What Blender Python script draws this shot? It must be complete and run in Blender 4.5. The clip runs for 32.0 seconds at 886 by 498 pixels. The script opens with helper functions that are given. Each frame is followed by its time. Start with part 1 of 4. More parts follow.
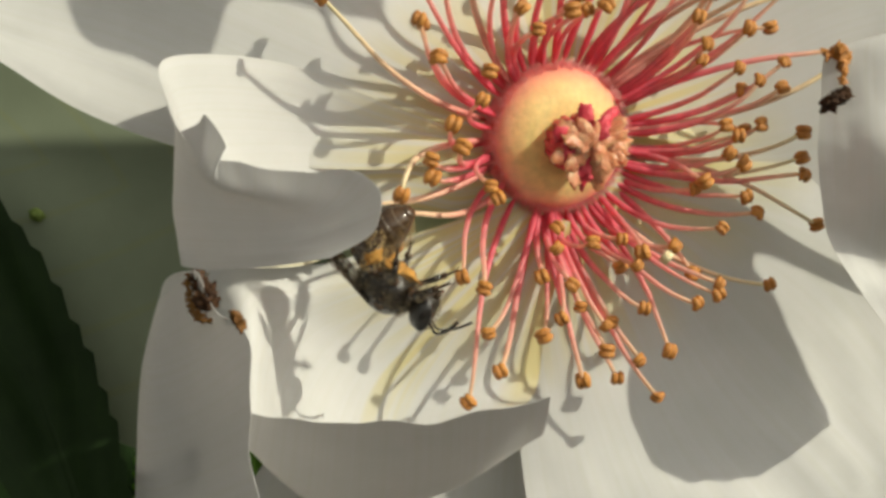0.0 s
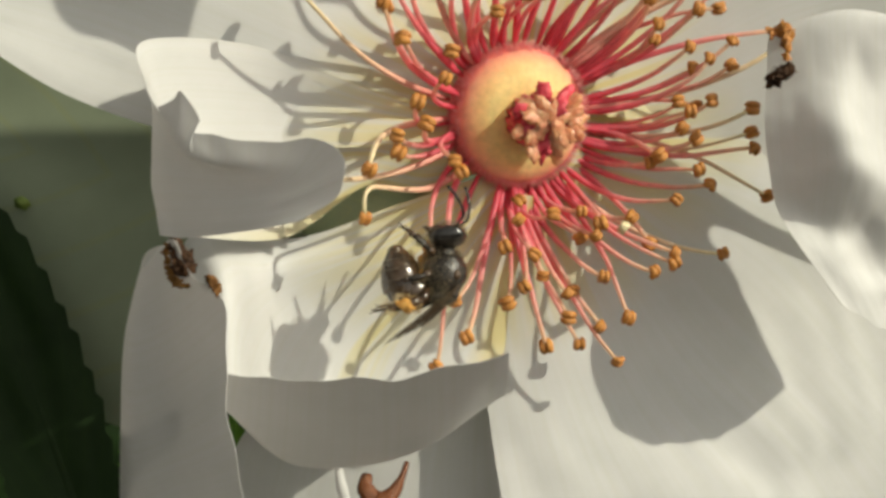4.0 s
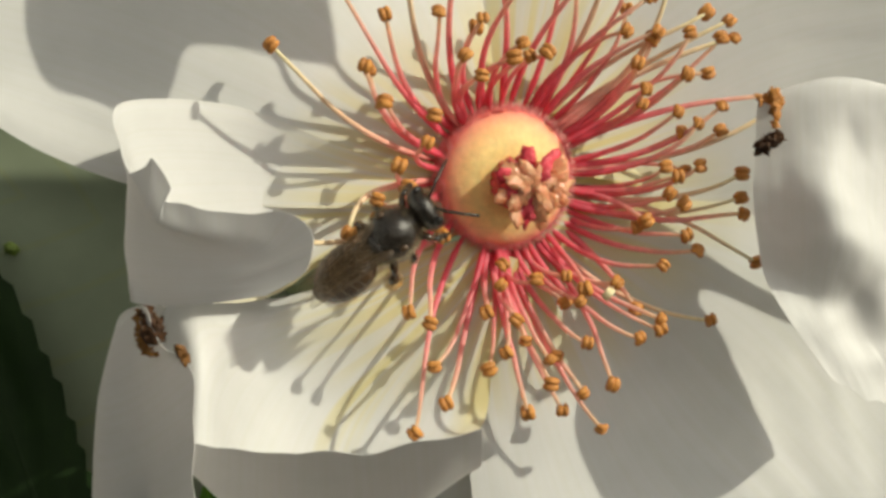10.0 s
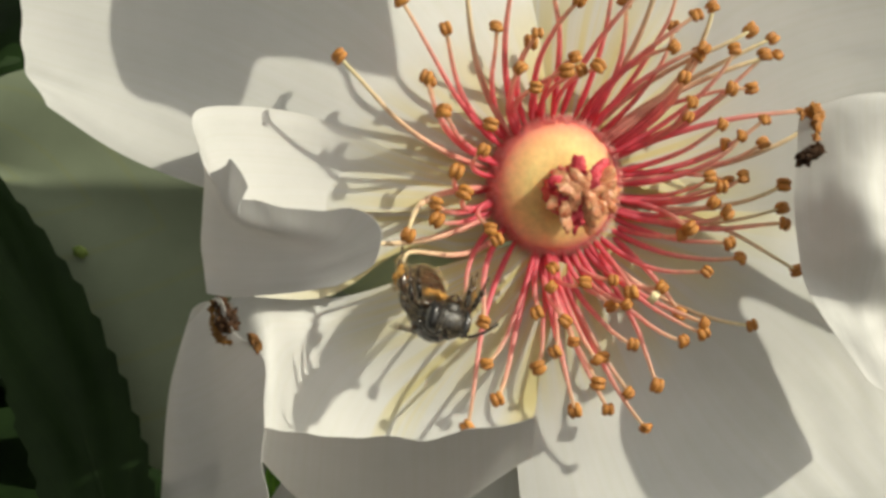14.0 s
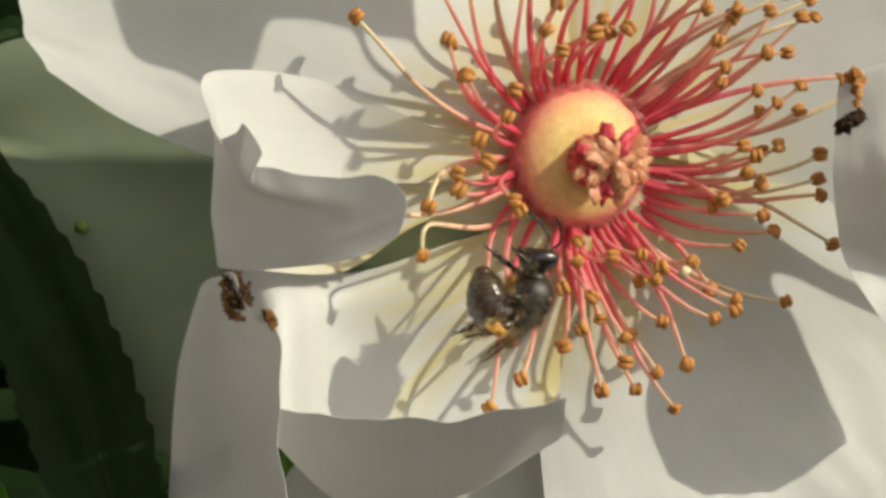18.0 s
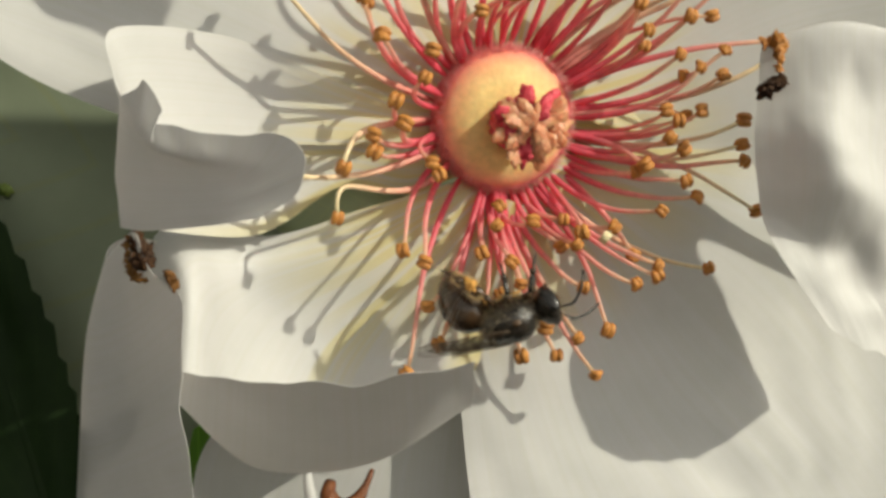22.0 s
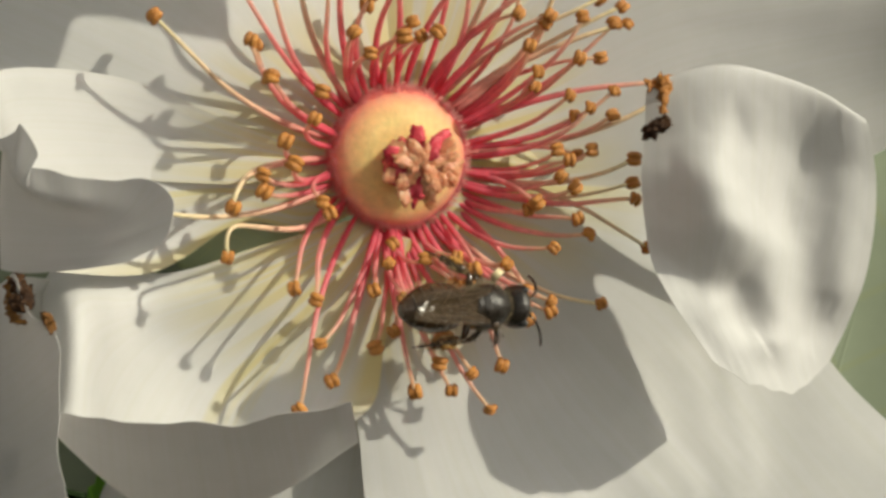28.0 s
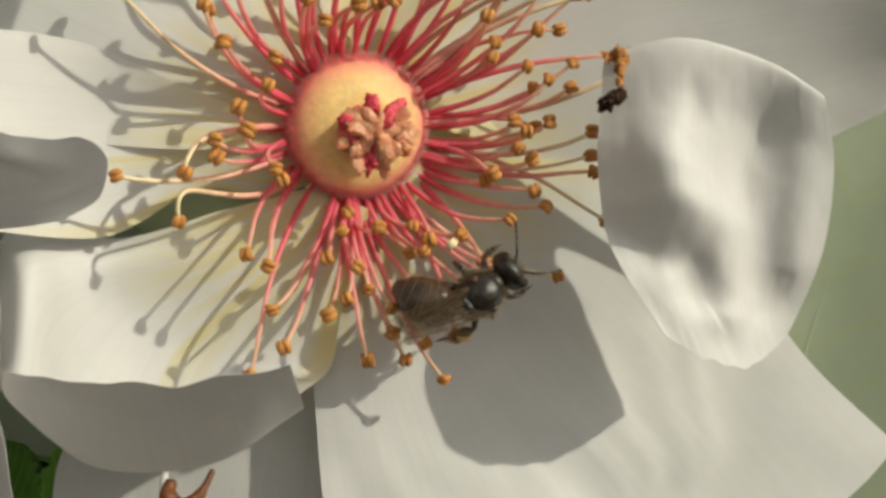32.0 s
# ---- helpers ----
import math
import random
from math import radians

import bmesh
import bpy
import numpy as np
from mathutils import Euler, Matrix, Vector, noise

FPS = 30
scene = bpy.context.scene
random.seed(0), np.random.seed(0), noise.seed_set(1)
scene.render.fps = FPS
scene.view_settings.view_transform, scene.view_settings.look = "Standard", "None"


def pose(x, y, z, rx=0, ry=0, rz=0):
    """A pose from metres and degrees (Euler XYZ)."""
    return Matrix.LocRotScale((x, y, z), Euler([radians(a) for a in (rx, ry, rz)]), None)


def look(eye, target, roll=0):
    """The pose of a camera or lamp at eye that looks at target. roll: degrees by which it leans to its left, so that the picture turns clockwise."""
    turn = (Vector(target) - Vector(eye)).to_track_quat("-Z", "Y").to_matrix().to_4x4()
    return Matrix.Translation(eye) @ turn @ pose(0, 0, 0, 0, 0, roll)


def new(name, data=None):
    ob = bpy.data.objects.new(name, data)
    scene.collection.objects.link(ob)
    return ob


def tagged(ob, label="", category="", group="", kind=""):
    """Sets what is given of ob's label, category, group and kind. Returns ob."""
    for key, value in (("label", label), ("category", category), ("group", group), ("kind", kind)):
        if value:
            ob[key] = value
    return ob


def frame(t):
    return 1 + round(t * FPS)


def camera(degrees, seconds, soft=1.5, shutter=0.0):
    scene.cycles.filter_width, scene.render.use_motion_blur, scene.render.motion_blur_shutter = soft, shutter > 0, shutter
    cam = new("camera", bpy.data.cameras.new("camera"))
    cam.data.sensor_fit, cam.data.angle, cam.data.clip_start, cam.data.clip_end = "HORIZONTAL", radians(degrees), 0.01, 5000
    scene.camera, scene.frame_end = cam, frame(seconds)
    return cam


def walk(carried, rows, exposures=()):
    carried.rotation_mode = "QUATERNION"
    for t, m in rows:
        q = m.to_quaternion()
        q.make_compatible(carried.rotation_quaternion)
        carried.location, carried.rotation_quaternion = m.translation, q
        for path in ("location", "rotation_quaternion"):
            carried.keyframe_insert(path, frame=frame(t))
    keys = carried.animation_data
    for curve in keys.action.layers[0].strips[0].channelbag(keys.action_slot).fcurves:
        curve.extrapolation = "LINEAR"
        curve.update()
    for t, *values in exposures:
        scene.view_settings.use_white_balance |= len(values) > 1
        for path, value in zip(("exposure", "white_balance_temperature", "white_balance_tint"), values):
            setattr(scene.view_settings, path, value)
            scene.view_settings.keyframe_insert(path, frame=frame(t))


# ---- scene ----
# ---- camera and its walk ----
cam = camera(43.8, 32.0, soft=3.3)
EYE, TILT, DEPTH = 1.0, -8.0, 0.052
MM = 0.001
# seconds, right, ahead, up (mm, from the first camera), pitch, roll, yaw (degrees)
PATH = [
    (0, 0.044, -0.012, 0.002, -0.018, -0.021, 0.010),
    (0.5, 1.706, -1.606, -0.463, 0.316, 1.278, 0.674),
    (1, 0.778, -1.494, -1.121, 1.000, 1.219, 0.831),
    (1.5, 0.260, -1.789, -0.567, 0.560, 0.379, 1.105),
    (2, 0.094, -2.398, -1.520, -0.037, 0.602, 1.724),
    (2.5, -0.727, -2.259, -1.108, -0.706, 0.157, -0.253),
    (3, 1.884, -3.084, -0.841, -0.256, 0.099, 0.493),
    (3.5, 0.844, -2.505, -1.589, 0.205, 0.898, -0.747),
    (5.5, 1.872, -3.768, -1.303, 0.137, 0.206, 0.008),
    (6, 1.541, -3.907, -1.511, 0.392, 0.291, -0.183),
    (6.5, 2.485, -3.423, -0.908, 0.266, 0.172, -0.492),
    (7, 2.812, -2.790, -0.925, 0.058, 0.194, -0.769),
    (7.5, 3.123, -3.850, -1.015, -0.070, 0.019, -0.179),
    (8, 2.833, -3.667, -0.973, -0.028, -0.165, 0.299),
    (8.5, 2.823, -3.938, -1.069, -0.161, -0.104, 0.110),
    (9, 2.388, -3.861, -1.148, -0.126, -0.281, 0.566),
    (9.5, 2.615, -2.936, 0.111, 1.237, -0.161, 0.239),
    (10, 2.618, -1.957, 0.345, 1.496, -0.218, 0.112),
    (10.5, 2.632, -2.880, 0.394, 1.972, -0.274, 0.488),
    (11, 2.642, -4.484, 0.037, 2.647, -0.409, 0.796),
    (11.5, 2.581, -4.648, -0.153, 3.119, -0.702, 1.091),
    (12, 2.324, -4.213, -0.155, 2.958, -0.816, 1.495),
    (12.5, 1.841, -5.037, -0.287, 2.969, -1.020, 1.774),
    (13, 1.995, -6.312, -0.665, 3.177, -0.907, 1.574),
    (13.5, 2.450, -6.003, -0.712, 2.923, -1.036, 1.587),
    (14, 1.764, -4.732, -0.856, 2.767, -1.091, 1.949),
    (14.5, 1.803, -5.092, -1.086, 2.482, -1.137, 1.823),
    (15, 1.706, -4.681, -1.234, 2.444, -1.047, 1.842),
    (15.5, 1.656, -4.599, -0.994, 2.351, -1.352, 2.089),
    (17.5, 1.434, -3.059, -1.095, 1.947, -0.941, 1.995),
    (18, 0.611, -2.117, -1.169, 1.794, -1.045, 1.892),
    (18.5, 1.038, -2.771, -0.445, 1.703, -1.355, 1.993),
    (19, 0.569, -1.828, -1.413, 1.955, -0.820, 1.508),
    (19.5, 2.009, -2.600, -0.573, -0.009, -1.819, 1.685),
    (20, 2.460, -2.771, -1.209, -0.042, -1.299, 1.225),
    (20.5, 1.727, -1.845, -1.690, 0.312, -1.445, 0.568),
    (21, 2.035, -1.748, -1.802, 0.642, -1.062, 0.981),
    (21.5, 1.825, -1.425, -1.663, 0.376, -1.041, 0.609),
    (22, 2.934, -1.296, -1.510, 0.386, -1.380, 0.174),
    (22.5, 2.794, -1.769, -1.886, -0.220, -1.270, -0.503),
    (23, 4.329, -2.020, -1.899, -0.897, -1.608, -0.717),
    (23.5, 4.571, -2.011, -1.957, -0.930, -1.528, -0.924),
    (24, 3.962, -1.433, -1.762, -0.743, -1.507, -1.060),
    (24.5, 4.465, -1.227, -1.479, -0.674, -1.424, -0.795),
    (25, 4.101, -0.920, -0.993, 0.108, -1.321, -0.642),
    (25.5, 4.020, -0.645, -0.684, 0.226, -1.508, -0.448),
    (26, 4.548, -0.868, -0.321, 0.438, -1.584, -0.966),
    (26.5, 6.107, -2.879, -0.708, 0.519, -1.309, -1.718),
    (28.5, 6.330, -2.018, -0.622, 1.659, -1.234, -1.727),
    (29, 6.204, -2.274, -0.850, 1.655, -1.149, -2.267),
    (29.5, 6.027, -2.247, -0.921, 1.932, -1.220, -1.823),
    (30, 6.514, -2.262, -0.390, 1.153, -1.668, -1.707),
    (30.5, 6.708, -1.035, -2.044, 1.200, -1.027, -1.345),
    (31, 6.382, -0.771, -2.147, -0.028, -1.223, -1.264),
    (31.5, 7.517, -1.909, -1.435, -0.154, -1.733, -1.947),
    (32, 9.140, -2.305, -1.268, 0.666, -2.228, -1.155),
]
VIEW = pose(0, 0, EYE, TILT, 0, 0)
walk(cam, [(t, VIEW @ pose(x * MM, y * MM, z * MM, 90 + p, r, w)) for t, x, y, z, p, r, w in PATH],
     exposures=[(0.0, -0.53, 7450, 5), (15.0, -0.5, 7450, 5), (24.0, -0.59, 7450, 6), (32.0, -0.69, 7450, 6)])

# The flower's own space: u right, v up, w towards the viewer, in mm, with the receptacle near the origin
ROOT = VIEW @ pose(0, DEPTH, 0, 90, 0, 0)
TURN3 = ROOT.to_3x3()

# ---- world and sun ----
SUN_DIR = Vector((1.6, 1.08, 1.0)).normalized()
sun_world = (TURN3 @ SUN_DIR).normalized()
sun_data = bpy.data.lights.new("sun", "SUN")
sun_data.energy, sun_data.angle, sun_data.color = 5.0, radians(0.8), (1.0, 0.99, 0.91)
sun = new("sun", sun_data)
sun.matrix_world = look((0, 0, 3), (-sun_world.x, -sun_world.y, 3 - sun_world.z))
world = bpy.data.worlds.new("sky")
scene.world = world
world.use_nodes = True
wn = world.node_tree
sky = wn.nodes.new("ShaderNodeTexSky")
sky.sky_type, sky.sun_disc = "NISHITA", False
sky.sun_elevation = math.asin(sun_world.z)
sky.sun_rotation = math.atan2(sun_world.x, sun_world.y)
haze = wn.nodes.new("ShaderNodeHueSaturation")
haze.inputs["Saturation"].default_value = 0.08
wn.links.new(sky.outputs[0], haze.inputs["Color"])
wn.links.new(haze.outputs[0], wn.nodes["Background"].inputs[0])
wn.nodes["Background"].inputs[1].default_value = 0.205


# ---- materials ----
def material(name):
    m = bpy.data.materials.new(name)
    m.use_nodes = True
    nt = m.node_tree
    return m, nt, nt.nodes["Principled BSDF"]


def node(nt, kind, **inputs):
    n = nt.nodes.new("ShaderNode" + kind)
    for key, value in inputs.items():
        n.inputs[key.replace("_", " ")].default_value = value
    return n


def ramp(nt, source, stops):
    r = nt.nodes.new("ShaderNodeValToRGB")
    e = r.color_ramp.elements
    while len(e) < len(stops):
        e.new(0.5)
    for k, (at, colour) in zip(e, stops):
        k.position, k.color = at, (*colour, 1)
    nt.links.new(source, r.inputs[0])
    return r.outputs[0]


def mix(nt, factor, a, b, blend="MIX"):
    n = nt.nodes.new("ShaderNodeMix")
    n.data_type, n.blend_type = "RGBA", blend
    for value, socket in ((factor, n.inputs[0]), (a, n.inputs[6]), (b, n.inputs[7])):
        if isinstance(value, bpy.types.NodeSocket):
            nt.links.new(value, socket)
        else:
            socket.default_value = value if isinstance(value, float) else (*value, 1)
    return n.outputs[2]


def noise_of(nt, scale, detail=4.0, rough=0.6, stretch=None, space="Object"):
    tc = nt.nodes.new("ShaderNodeTexCoord")
    src = tc.outputs[space]
    if stretch:
        mp = nt.nodes.new("ShaderNodeMapping")
        mp.inputs["Scale"].default_value = stretch
        nt.links.new(src, mp.inputs[0])
        src = mp.outputs[0]
    n = node(nt, "TexNoise", Scale=scale, Detail=detail, Roughness=rough)
    nt.links.new(src, n.inputs["Vector"])
    return n.outputs["Fac"]


def bump(nt, bsdf, height, strength, distance):
    b = node(nt, "Bump", Strength=strength, Distance=distance)
    nt.links.new(height, b.inputs["Height"])
    nt.links.new(b.outputs[0], bsdf.inputs["Normal"])
    return b


def attribute(nt, name):
    a = nt.nodes.new("ShaderNodeAttribute")
    a.attribute_name = name
    return a.outputs["Fac"]


def translucent(nt, bsdf, colour, share):
    """Light that comes through a thin leaf or petal."""
    t = nt.nodes.new("ShaderNodeBsdfTranslucent")
    if isinstance(colour, bpy.types.NodeSocket):
        nt.links.new(colour, t.inputs[0])
    else:
        t.inputs[0].default_value = (*colour, 1)
    m = nt.nodes.new("ShaderNodeMixShader")
    m.inputs[0].default_value = share
    nt.links.new(bsdf.outputs[0], m.inputs[1])
    nt.links.new(t.outputs[0], m.inputs[2])
    nt.links.new(m.outputs[0], nt.nodes["Material Output"].inputs[0])


def petal_material(name, striped):
    m, nt, b = material(name)
    along, across = attribute(nt, "along"), attribute(nt, "across")
    vec = nt.nodes.new("ShaderNodeCombineXYZ")
    nt.links.new(across, vec.inputs[0])
    nt.links.new(along, vec.inputs[1])
    mp = nt.nodes.new("ShaderNodeMapping")
    mp.inputs["Scale"].default_value = (30, 1.2, 1)
    nt.links.new(vec.outputs[0], mp.inputs[0])
    veins = node(nt, "TexNoise", Scale=1.0, Detail=3.0, Roughness=0.6)
    nt.links.new(mp.outputs[0], veins.inputs["Vector"])
    mp2 = nt.nodes.new("ShaderNodeMapping")
    mp2.inputs["Scale"].default_value = (9, 0.9, 1)
    nt.links.new(vec.outputs[0], mp2.inputs[0])
    streak = node(nt, "TexNoise", Scale=1.0, Detail=2.0)
    nt.links.new(mp2.outputs[0], streak.inputs["Vector"])
    blotch = noise_of(nt, 260.0, 5.0)
    white = ramp(nt, blotch, [(0.3, (0.76, 0.775, 0.775)), (0.7, (0.82, 0.83, 0.835))])
    vein_tint = ramp(nt, veins.outputs["Fac"], [(0.35, (0.975, 0.975, 0.95)), (0.6, (1, 1, 1))])
    colour = mix(nt, 1.0, white, vein_tint, "MULTIPLY")
    yellow_where = ramp(nt, along, [(0.0, (1, 1, 1)), (0.18, (0.75, 0.75, 0.75)), (0.38, (0, 0, 0))])
    yellow_streak = ramp(nt, streak.outputs["Fac"], [(0.42, (0.25, 0.25, 0.25)), (0.56, (1, 1, 1))])
    amount = mix(nt, 1.0, yellow_where, yellow_streak, "MULTIPLY")
    # a broad split stripe follows the midrib far out, and the side edges are yellow near the claw
    off = nt.nodes.new("ShaderNodeMath")
    off.operation = "MULTIPLY_ADD"
    nt.links.new(streak.outputs["Fac"], off.inputs[0])
    off.inputs[1].default_value = 0.35
    nt.links.new(across, off.inputs[2])
    rib = ramp(nt, off.outputs[0], [(0.42, (0, 0, 0)), (0.48, (0.8, 0.8, 0.8)), (0.53, (0.8, 0.8, 0.8)), (0.57, (0.1, 0.1, 0.1)), (0.60, (0.55, 0.55, 0.55)), (0.65, (0, 0, 0))])
    far = ramp(nt, along, [(0.0, (1, 1, 1)), (0.35, (0.9, 0.9, 0.9)), (0.55, (0, 0, 0))])
    rib = mix(nt, 1.0, rib, ramp(nt, across, [(0.84, (0, 0, 0)), (0.93, (0.85, 0.85, 0.85))]), "LIGHTEN")
    stripe = mix(nt, 1.0, rib, far, "MULTIPLY")
    if striped:
        amount = mix(nt, 1.0, amount, stripe, "LIGHTEN")
    colour = mix(nt, amount, colour, (0.78, 0.70, 0.31))
    nt.links.new(colour, b.inputs["Base Color"])
    b.inputs["Roughness"].default_value = 0.5
    b.inputs["Specular IOR Level"].default_value = 0.3
    b.inputs["Sheen Weight"].default_value = 0.1
    h = nt.nodes.new("ShaderNodeMath")
    h.operation = "MULTIPLY_ADD"
    nt.links.new(veins.outputs["Fac"], h.inputs[0])
    h.inputs[1].default_value = 0.35
    nt.links.new(noise_of(nt, 420.0, 6.0, 0.55), h.inputs[2])
    bump(nt, b, h.outputs[0], 0.14, 0.00012)
    translucent(nt, b, mix(nt, 1.0, colour, (1.0, 0.95, 0.95), "MULTIPLY"), 0.42)
    return m


def along_material(name, stops, rough=0.45, spec=0.5, share=0.0, bumpy=0.0):
    """Colour that runs along a thread or blade."""
    m, nt, b = material(name)
    c = ramp(nt, attribute(nt, "along"), stops)
    grain = ramp(nt, noise_of(nt, 2500.0), [(0.3, (0.86, 0.86, 0.86)), (0.7, (1.08, 1.05, 1.05))])
    c = mix(nt, 1.0, c, grain, "MULTIPLY")
    nt.links.new(c, b.inputs["Base Color"])
    b.inputs["Roughness"].default_value, b.inputs["Specular IOR Level"].default_value = rough, spec
    if bumpy:
        bump(nt, b, noise_of(nt, 3000.0), bumpy, 0.0001)
    if share:
        translucent(nt, b, c, share)
    return m


def grainy(name, a, b_colour, scale, rough=0.5, strength=0.4, distance=0.0001, spec=0.5, share=0.0, metal=0.0, fine=6.0):
    m, nt, b = material(name)
    n = noise_of(nt, scale, 5.0)
    c = ramp(nt, n, [(0.3, a), (0.7, b_colour)])
    shade = ramp(nt, noise_of(nt, scale * fine, 3.0), [(0.25, (0.8, 0.8, 0.8)), (0.75, (1.1, 1.1, 1.1))])
    c = mix(nt, 1.0, c, shade, "MULTIPLY")
    nt.links.new(c, b.inputs["Base Color"])
    b.inputs["Roughness"].default_value, b.inputs["Metallic"].default_value = rough, metal
    b.inputs["Specular IOR Level"].default_value = spec
    bump(nt, b, noise_of(nt, scale * fine), strength, distance)
    if share:
        translucent(nt, b, c, share)
    return m


def leaf_material(name, dark, light, share, rough, vein=1.5):
    m, nt, b = material(name)
    along, across = attribute(nt, "along"), attribute(nt, "across")
    c = ramp(nt, noise_of(nt, 120.0, 6.0), [(0.3, dark), (0.7, light)])
    # side veins run forward from the midrib
    s = nt.nodes.new("ShaderNodeMath")
    s.operation = "ABSOLUTE"
    nt.links.new(across, s.inputs[0])
    k = nt.nodes.new("ShaderNodeMath")
    k.operation = "MULTIPLY_ADD"
    nt.links.new(s.outputs[0], k.inputs[0])
    k.inputs[1].default_value = -0.28
    nt.links.new(along, k.inputs[2])
    w = nt.nodes.new("ShaderNodeMath")
    w.operation = "SINE"
    f = nt.nodes.new("ShaderNodeMath")
    f.operation = "MULTIPLY"
    nt.links.new(k.outputs[0], f.inputs[0])
    f.inputs[1].default_value = 62.0
    nt.links.new(f.outputs[0], w.inputs[0])
    line = ramp(nt, w.outputs[0], [(0.86, (1, 1, 1)), (1.0, (vein, vein * 0.97, vein * 0.87))])
    c = mix(nt, 1.0, c, line, "MULTIPLY")
    nt.links.new(c, b.inputs["Base Color"])
    b.inputs["Roughness"].default_value = rough
    bump(nt, b, w.outputs[0], 0.25 * (vein - 1), 0.0002)
    translucent(nt, b, c, share)
    return m


PETAL = petal_material("petal", False)
PETAL_STRIPED = petal_material("petal_striped", True)
FILAMENT = along_material("filament", [(0.0, (0.88, 0.11, 0.18)), (0.25, (0.93, 0.22, 0.29)), (0.5, (0.95, 0.42, 0.42)), (0.78, (0.95, 0.60, 0.50)), (1.0, (0.93, 0.74, 0.48))], 0.4, 0.4, 0.5)
FILAMENT_PALE = along_material("filament_pale", [(0.0, (0.80, 0.24, 0.24)), (0.4, (0.86, 0.56, 0.40)), (1.0, (0.84, 0.76, 0.46))], 0.4, 0.5, 0.15)
ANTHER = grainy("anther", (0.38, 0.14, 0.03), (0.64, 0.28, 0.06), 1300.0, 0.55, 0.7, 0.00008)
POLLEN = grainy("pollen", (0.50, 0.22, 0.04), (0.72, 0.38, 0.09), 2500.0, 0.75, 0.9, 0.0001)
STIGMA = grainy("stigma", (0.92, 0.30, 0.17), (0.95, 0.52, 0.29), 1400.0, 0.2, 0.35, 0.0001, 0.7, 0.3)
STYLE_RED = grainy("style_red", (0.60, 0.02, 0.05), (0.74, 0.09, 0.12), 1200.0, 0.4, 0.5, 0.0001)
DISC = along_material("receptacle", [(0.0, (0.82, 0.56, 0.22)), (0.36, (0.88, 0.66, 0.29)), (0.50, (0.88, 0.55, 0.26)), (0.62, (0.88, 0.42, 0.25)), (0.76, (0.86, 0.27, 0.22)), (1.0, (0.82, 0.14, 0.17))], 0.55, 0.3, 0.08, 0.4)
for soft_tissue in (DISC, STIGMA):
    tissue = soft_tissue.node_tree.nodes["Principled BSDF"]
    tissue.inputs["Subsurface Weight"].default_value = 0.3
    tissue.inputs["Subsurface Radius"].default_value = (1.0, 0.35, 0.2)
    tissue.inputs["Subsurface Scale"].default_value = 0.0012
BUD_CREAM = grainy("bud_cream", (0.70, 0.58, 0.34), (0.82, 0.72, 0.46), 1500.0, 0.5)
WITHERED = grainy("withered_edge", (0.035, 0.013, 0.006), (0.17, 0.07, 0.02), 1500.0, 0.7, 0.9, 0.0003)
SCORCHED = grainy("scorched_edge", (0.22, 0.09, 0.02), (0.46, 0.22, 0.06), 1200.0, 0.6, 0.7, 0.0002, 0.5, 0.2)
SEPAL_BROWN = grainy("dry_sepal", (0.10, 0.03, 0.012), (0.25, 0.085, 0.03), 700.0, 0.25, 0.6, 0.0003)
SEPAL = leaf_material("sepal", (0.36, 0.46, 0.29), (0.48, 0.56, 0.38), 0.3, 0.7, 1.1)
# dark green taken down to near black: the deep shade is in the colour
LEAF_DARK = leaf_material("leaf_shaded_tint", (0.008, 0.022, 0.005), (0.017, 0.042, 0.009), 0.06, 0.7, 1.12)
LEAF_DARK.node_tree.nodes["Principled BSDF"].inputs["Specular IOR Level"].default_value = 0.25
LEAF_PALE = leaf_material("leaf_underside", (0.235, 0.285, 0.195), (0.295, 0.345, 0.24), 0.1, 0.7, 1.04)
# green raised to stand in for sunlight that the flower blocks here
LEAF_BRIGHT = leaf_material("leaf_sunlit_tint", (0.13, 0.33, 0.03), (0.20, 0.44, 0.06), 0.4, 0.5)
LEAF_FLECK = grainy("leaf_fleck", (0.20, 0.30, 0.06), (0.30, 0.40, 0.10), 700.0, 0.6)
STEM = grainy("stem_bark", (0.07, 0.12, 0.03), (0.14, 0.17, 0.06), 300.0, 0.6, 0.5, 0.0004)
SOIL = grainy("soil", (0.04, 0.028, 0.018), (0.10, 0.07, 0.045), 9.0, 0.95, 0.8, 0.02)
GRASS = leaf_material("grass_blade", (0.05, 0.11, 0.02), (0.10, 0.19, 0.04), 0.3, 0.6)
CHITIN = grainy("bee_chitin", (0.010, 0.008, 0.007), (0.032, 0.025, 0.019), 1800.0, 0.27, 0.5, 0.00006, 0.6)
CHITIN_BROWN = grainy("bee_chitin_brown", (0.024, 0.013, 0.008), (0.085, 0.048, 0.024), 1100.0, 0.17, 0.35, 0.00004, 0.7)
EYE_BLACK = grainy("bee_eye", (0.006, 0.006, 0.007), (0.02, 0.018, 0.016), 6000.0, 0.18, 0.3, 0.00002, 0.7)
HAIR = grainy("bee_hair", (0.13, 0.10, 0.06), (0.32, 0.25, 0.15), 900.0, 0.6, 0.1, 0.00001)
BRUSH = grainy("bee_leg_brush", (0.36, 0.24, 0.10), (0.60, 0.45, 0.24), 1200.0, 0.6, 0.1, 0.00001)


def wing_material():
    m, nt, b = material("bee_wing")
    c = ramp(nt, noise_of(nt, 700.0), [(0.3, (0.08, 0.05, 0.028)), (0.7, (0.16, 0.11, 0.06))])
    nt.links.new(c, b.inputs["Base Color"])
    b.inputs["Roughness"].default_value = 0.12
    b.inputs["Alpha"].default_value = 0.14
    bump(nt, b, noise_of(nt, 1500.0), 0.3, 0.00005)
    return m


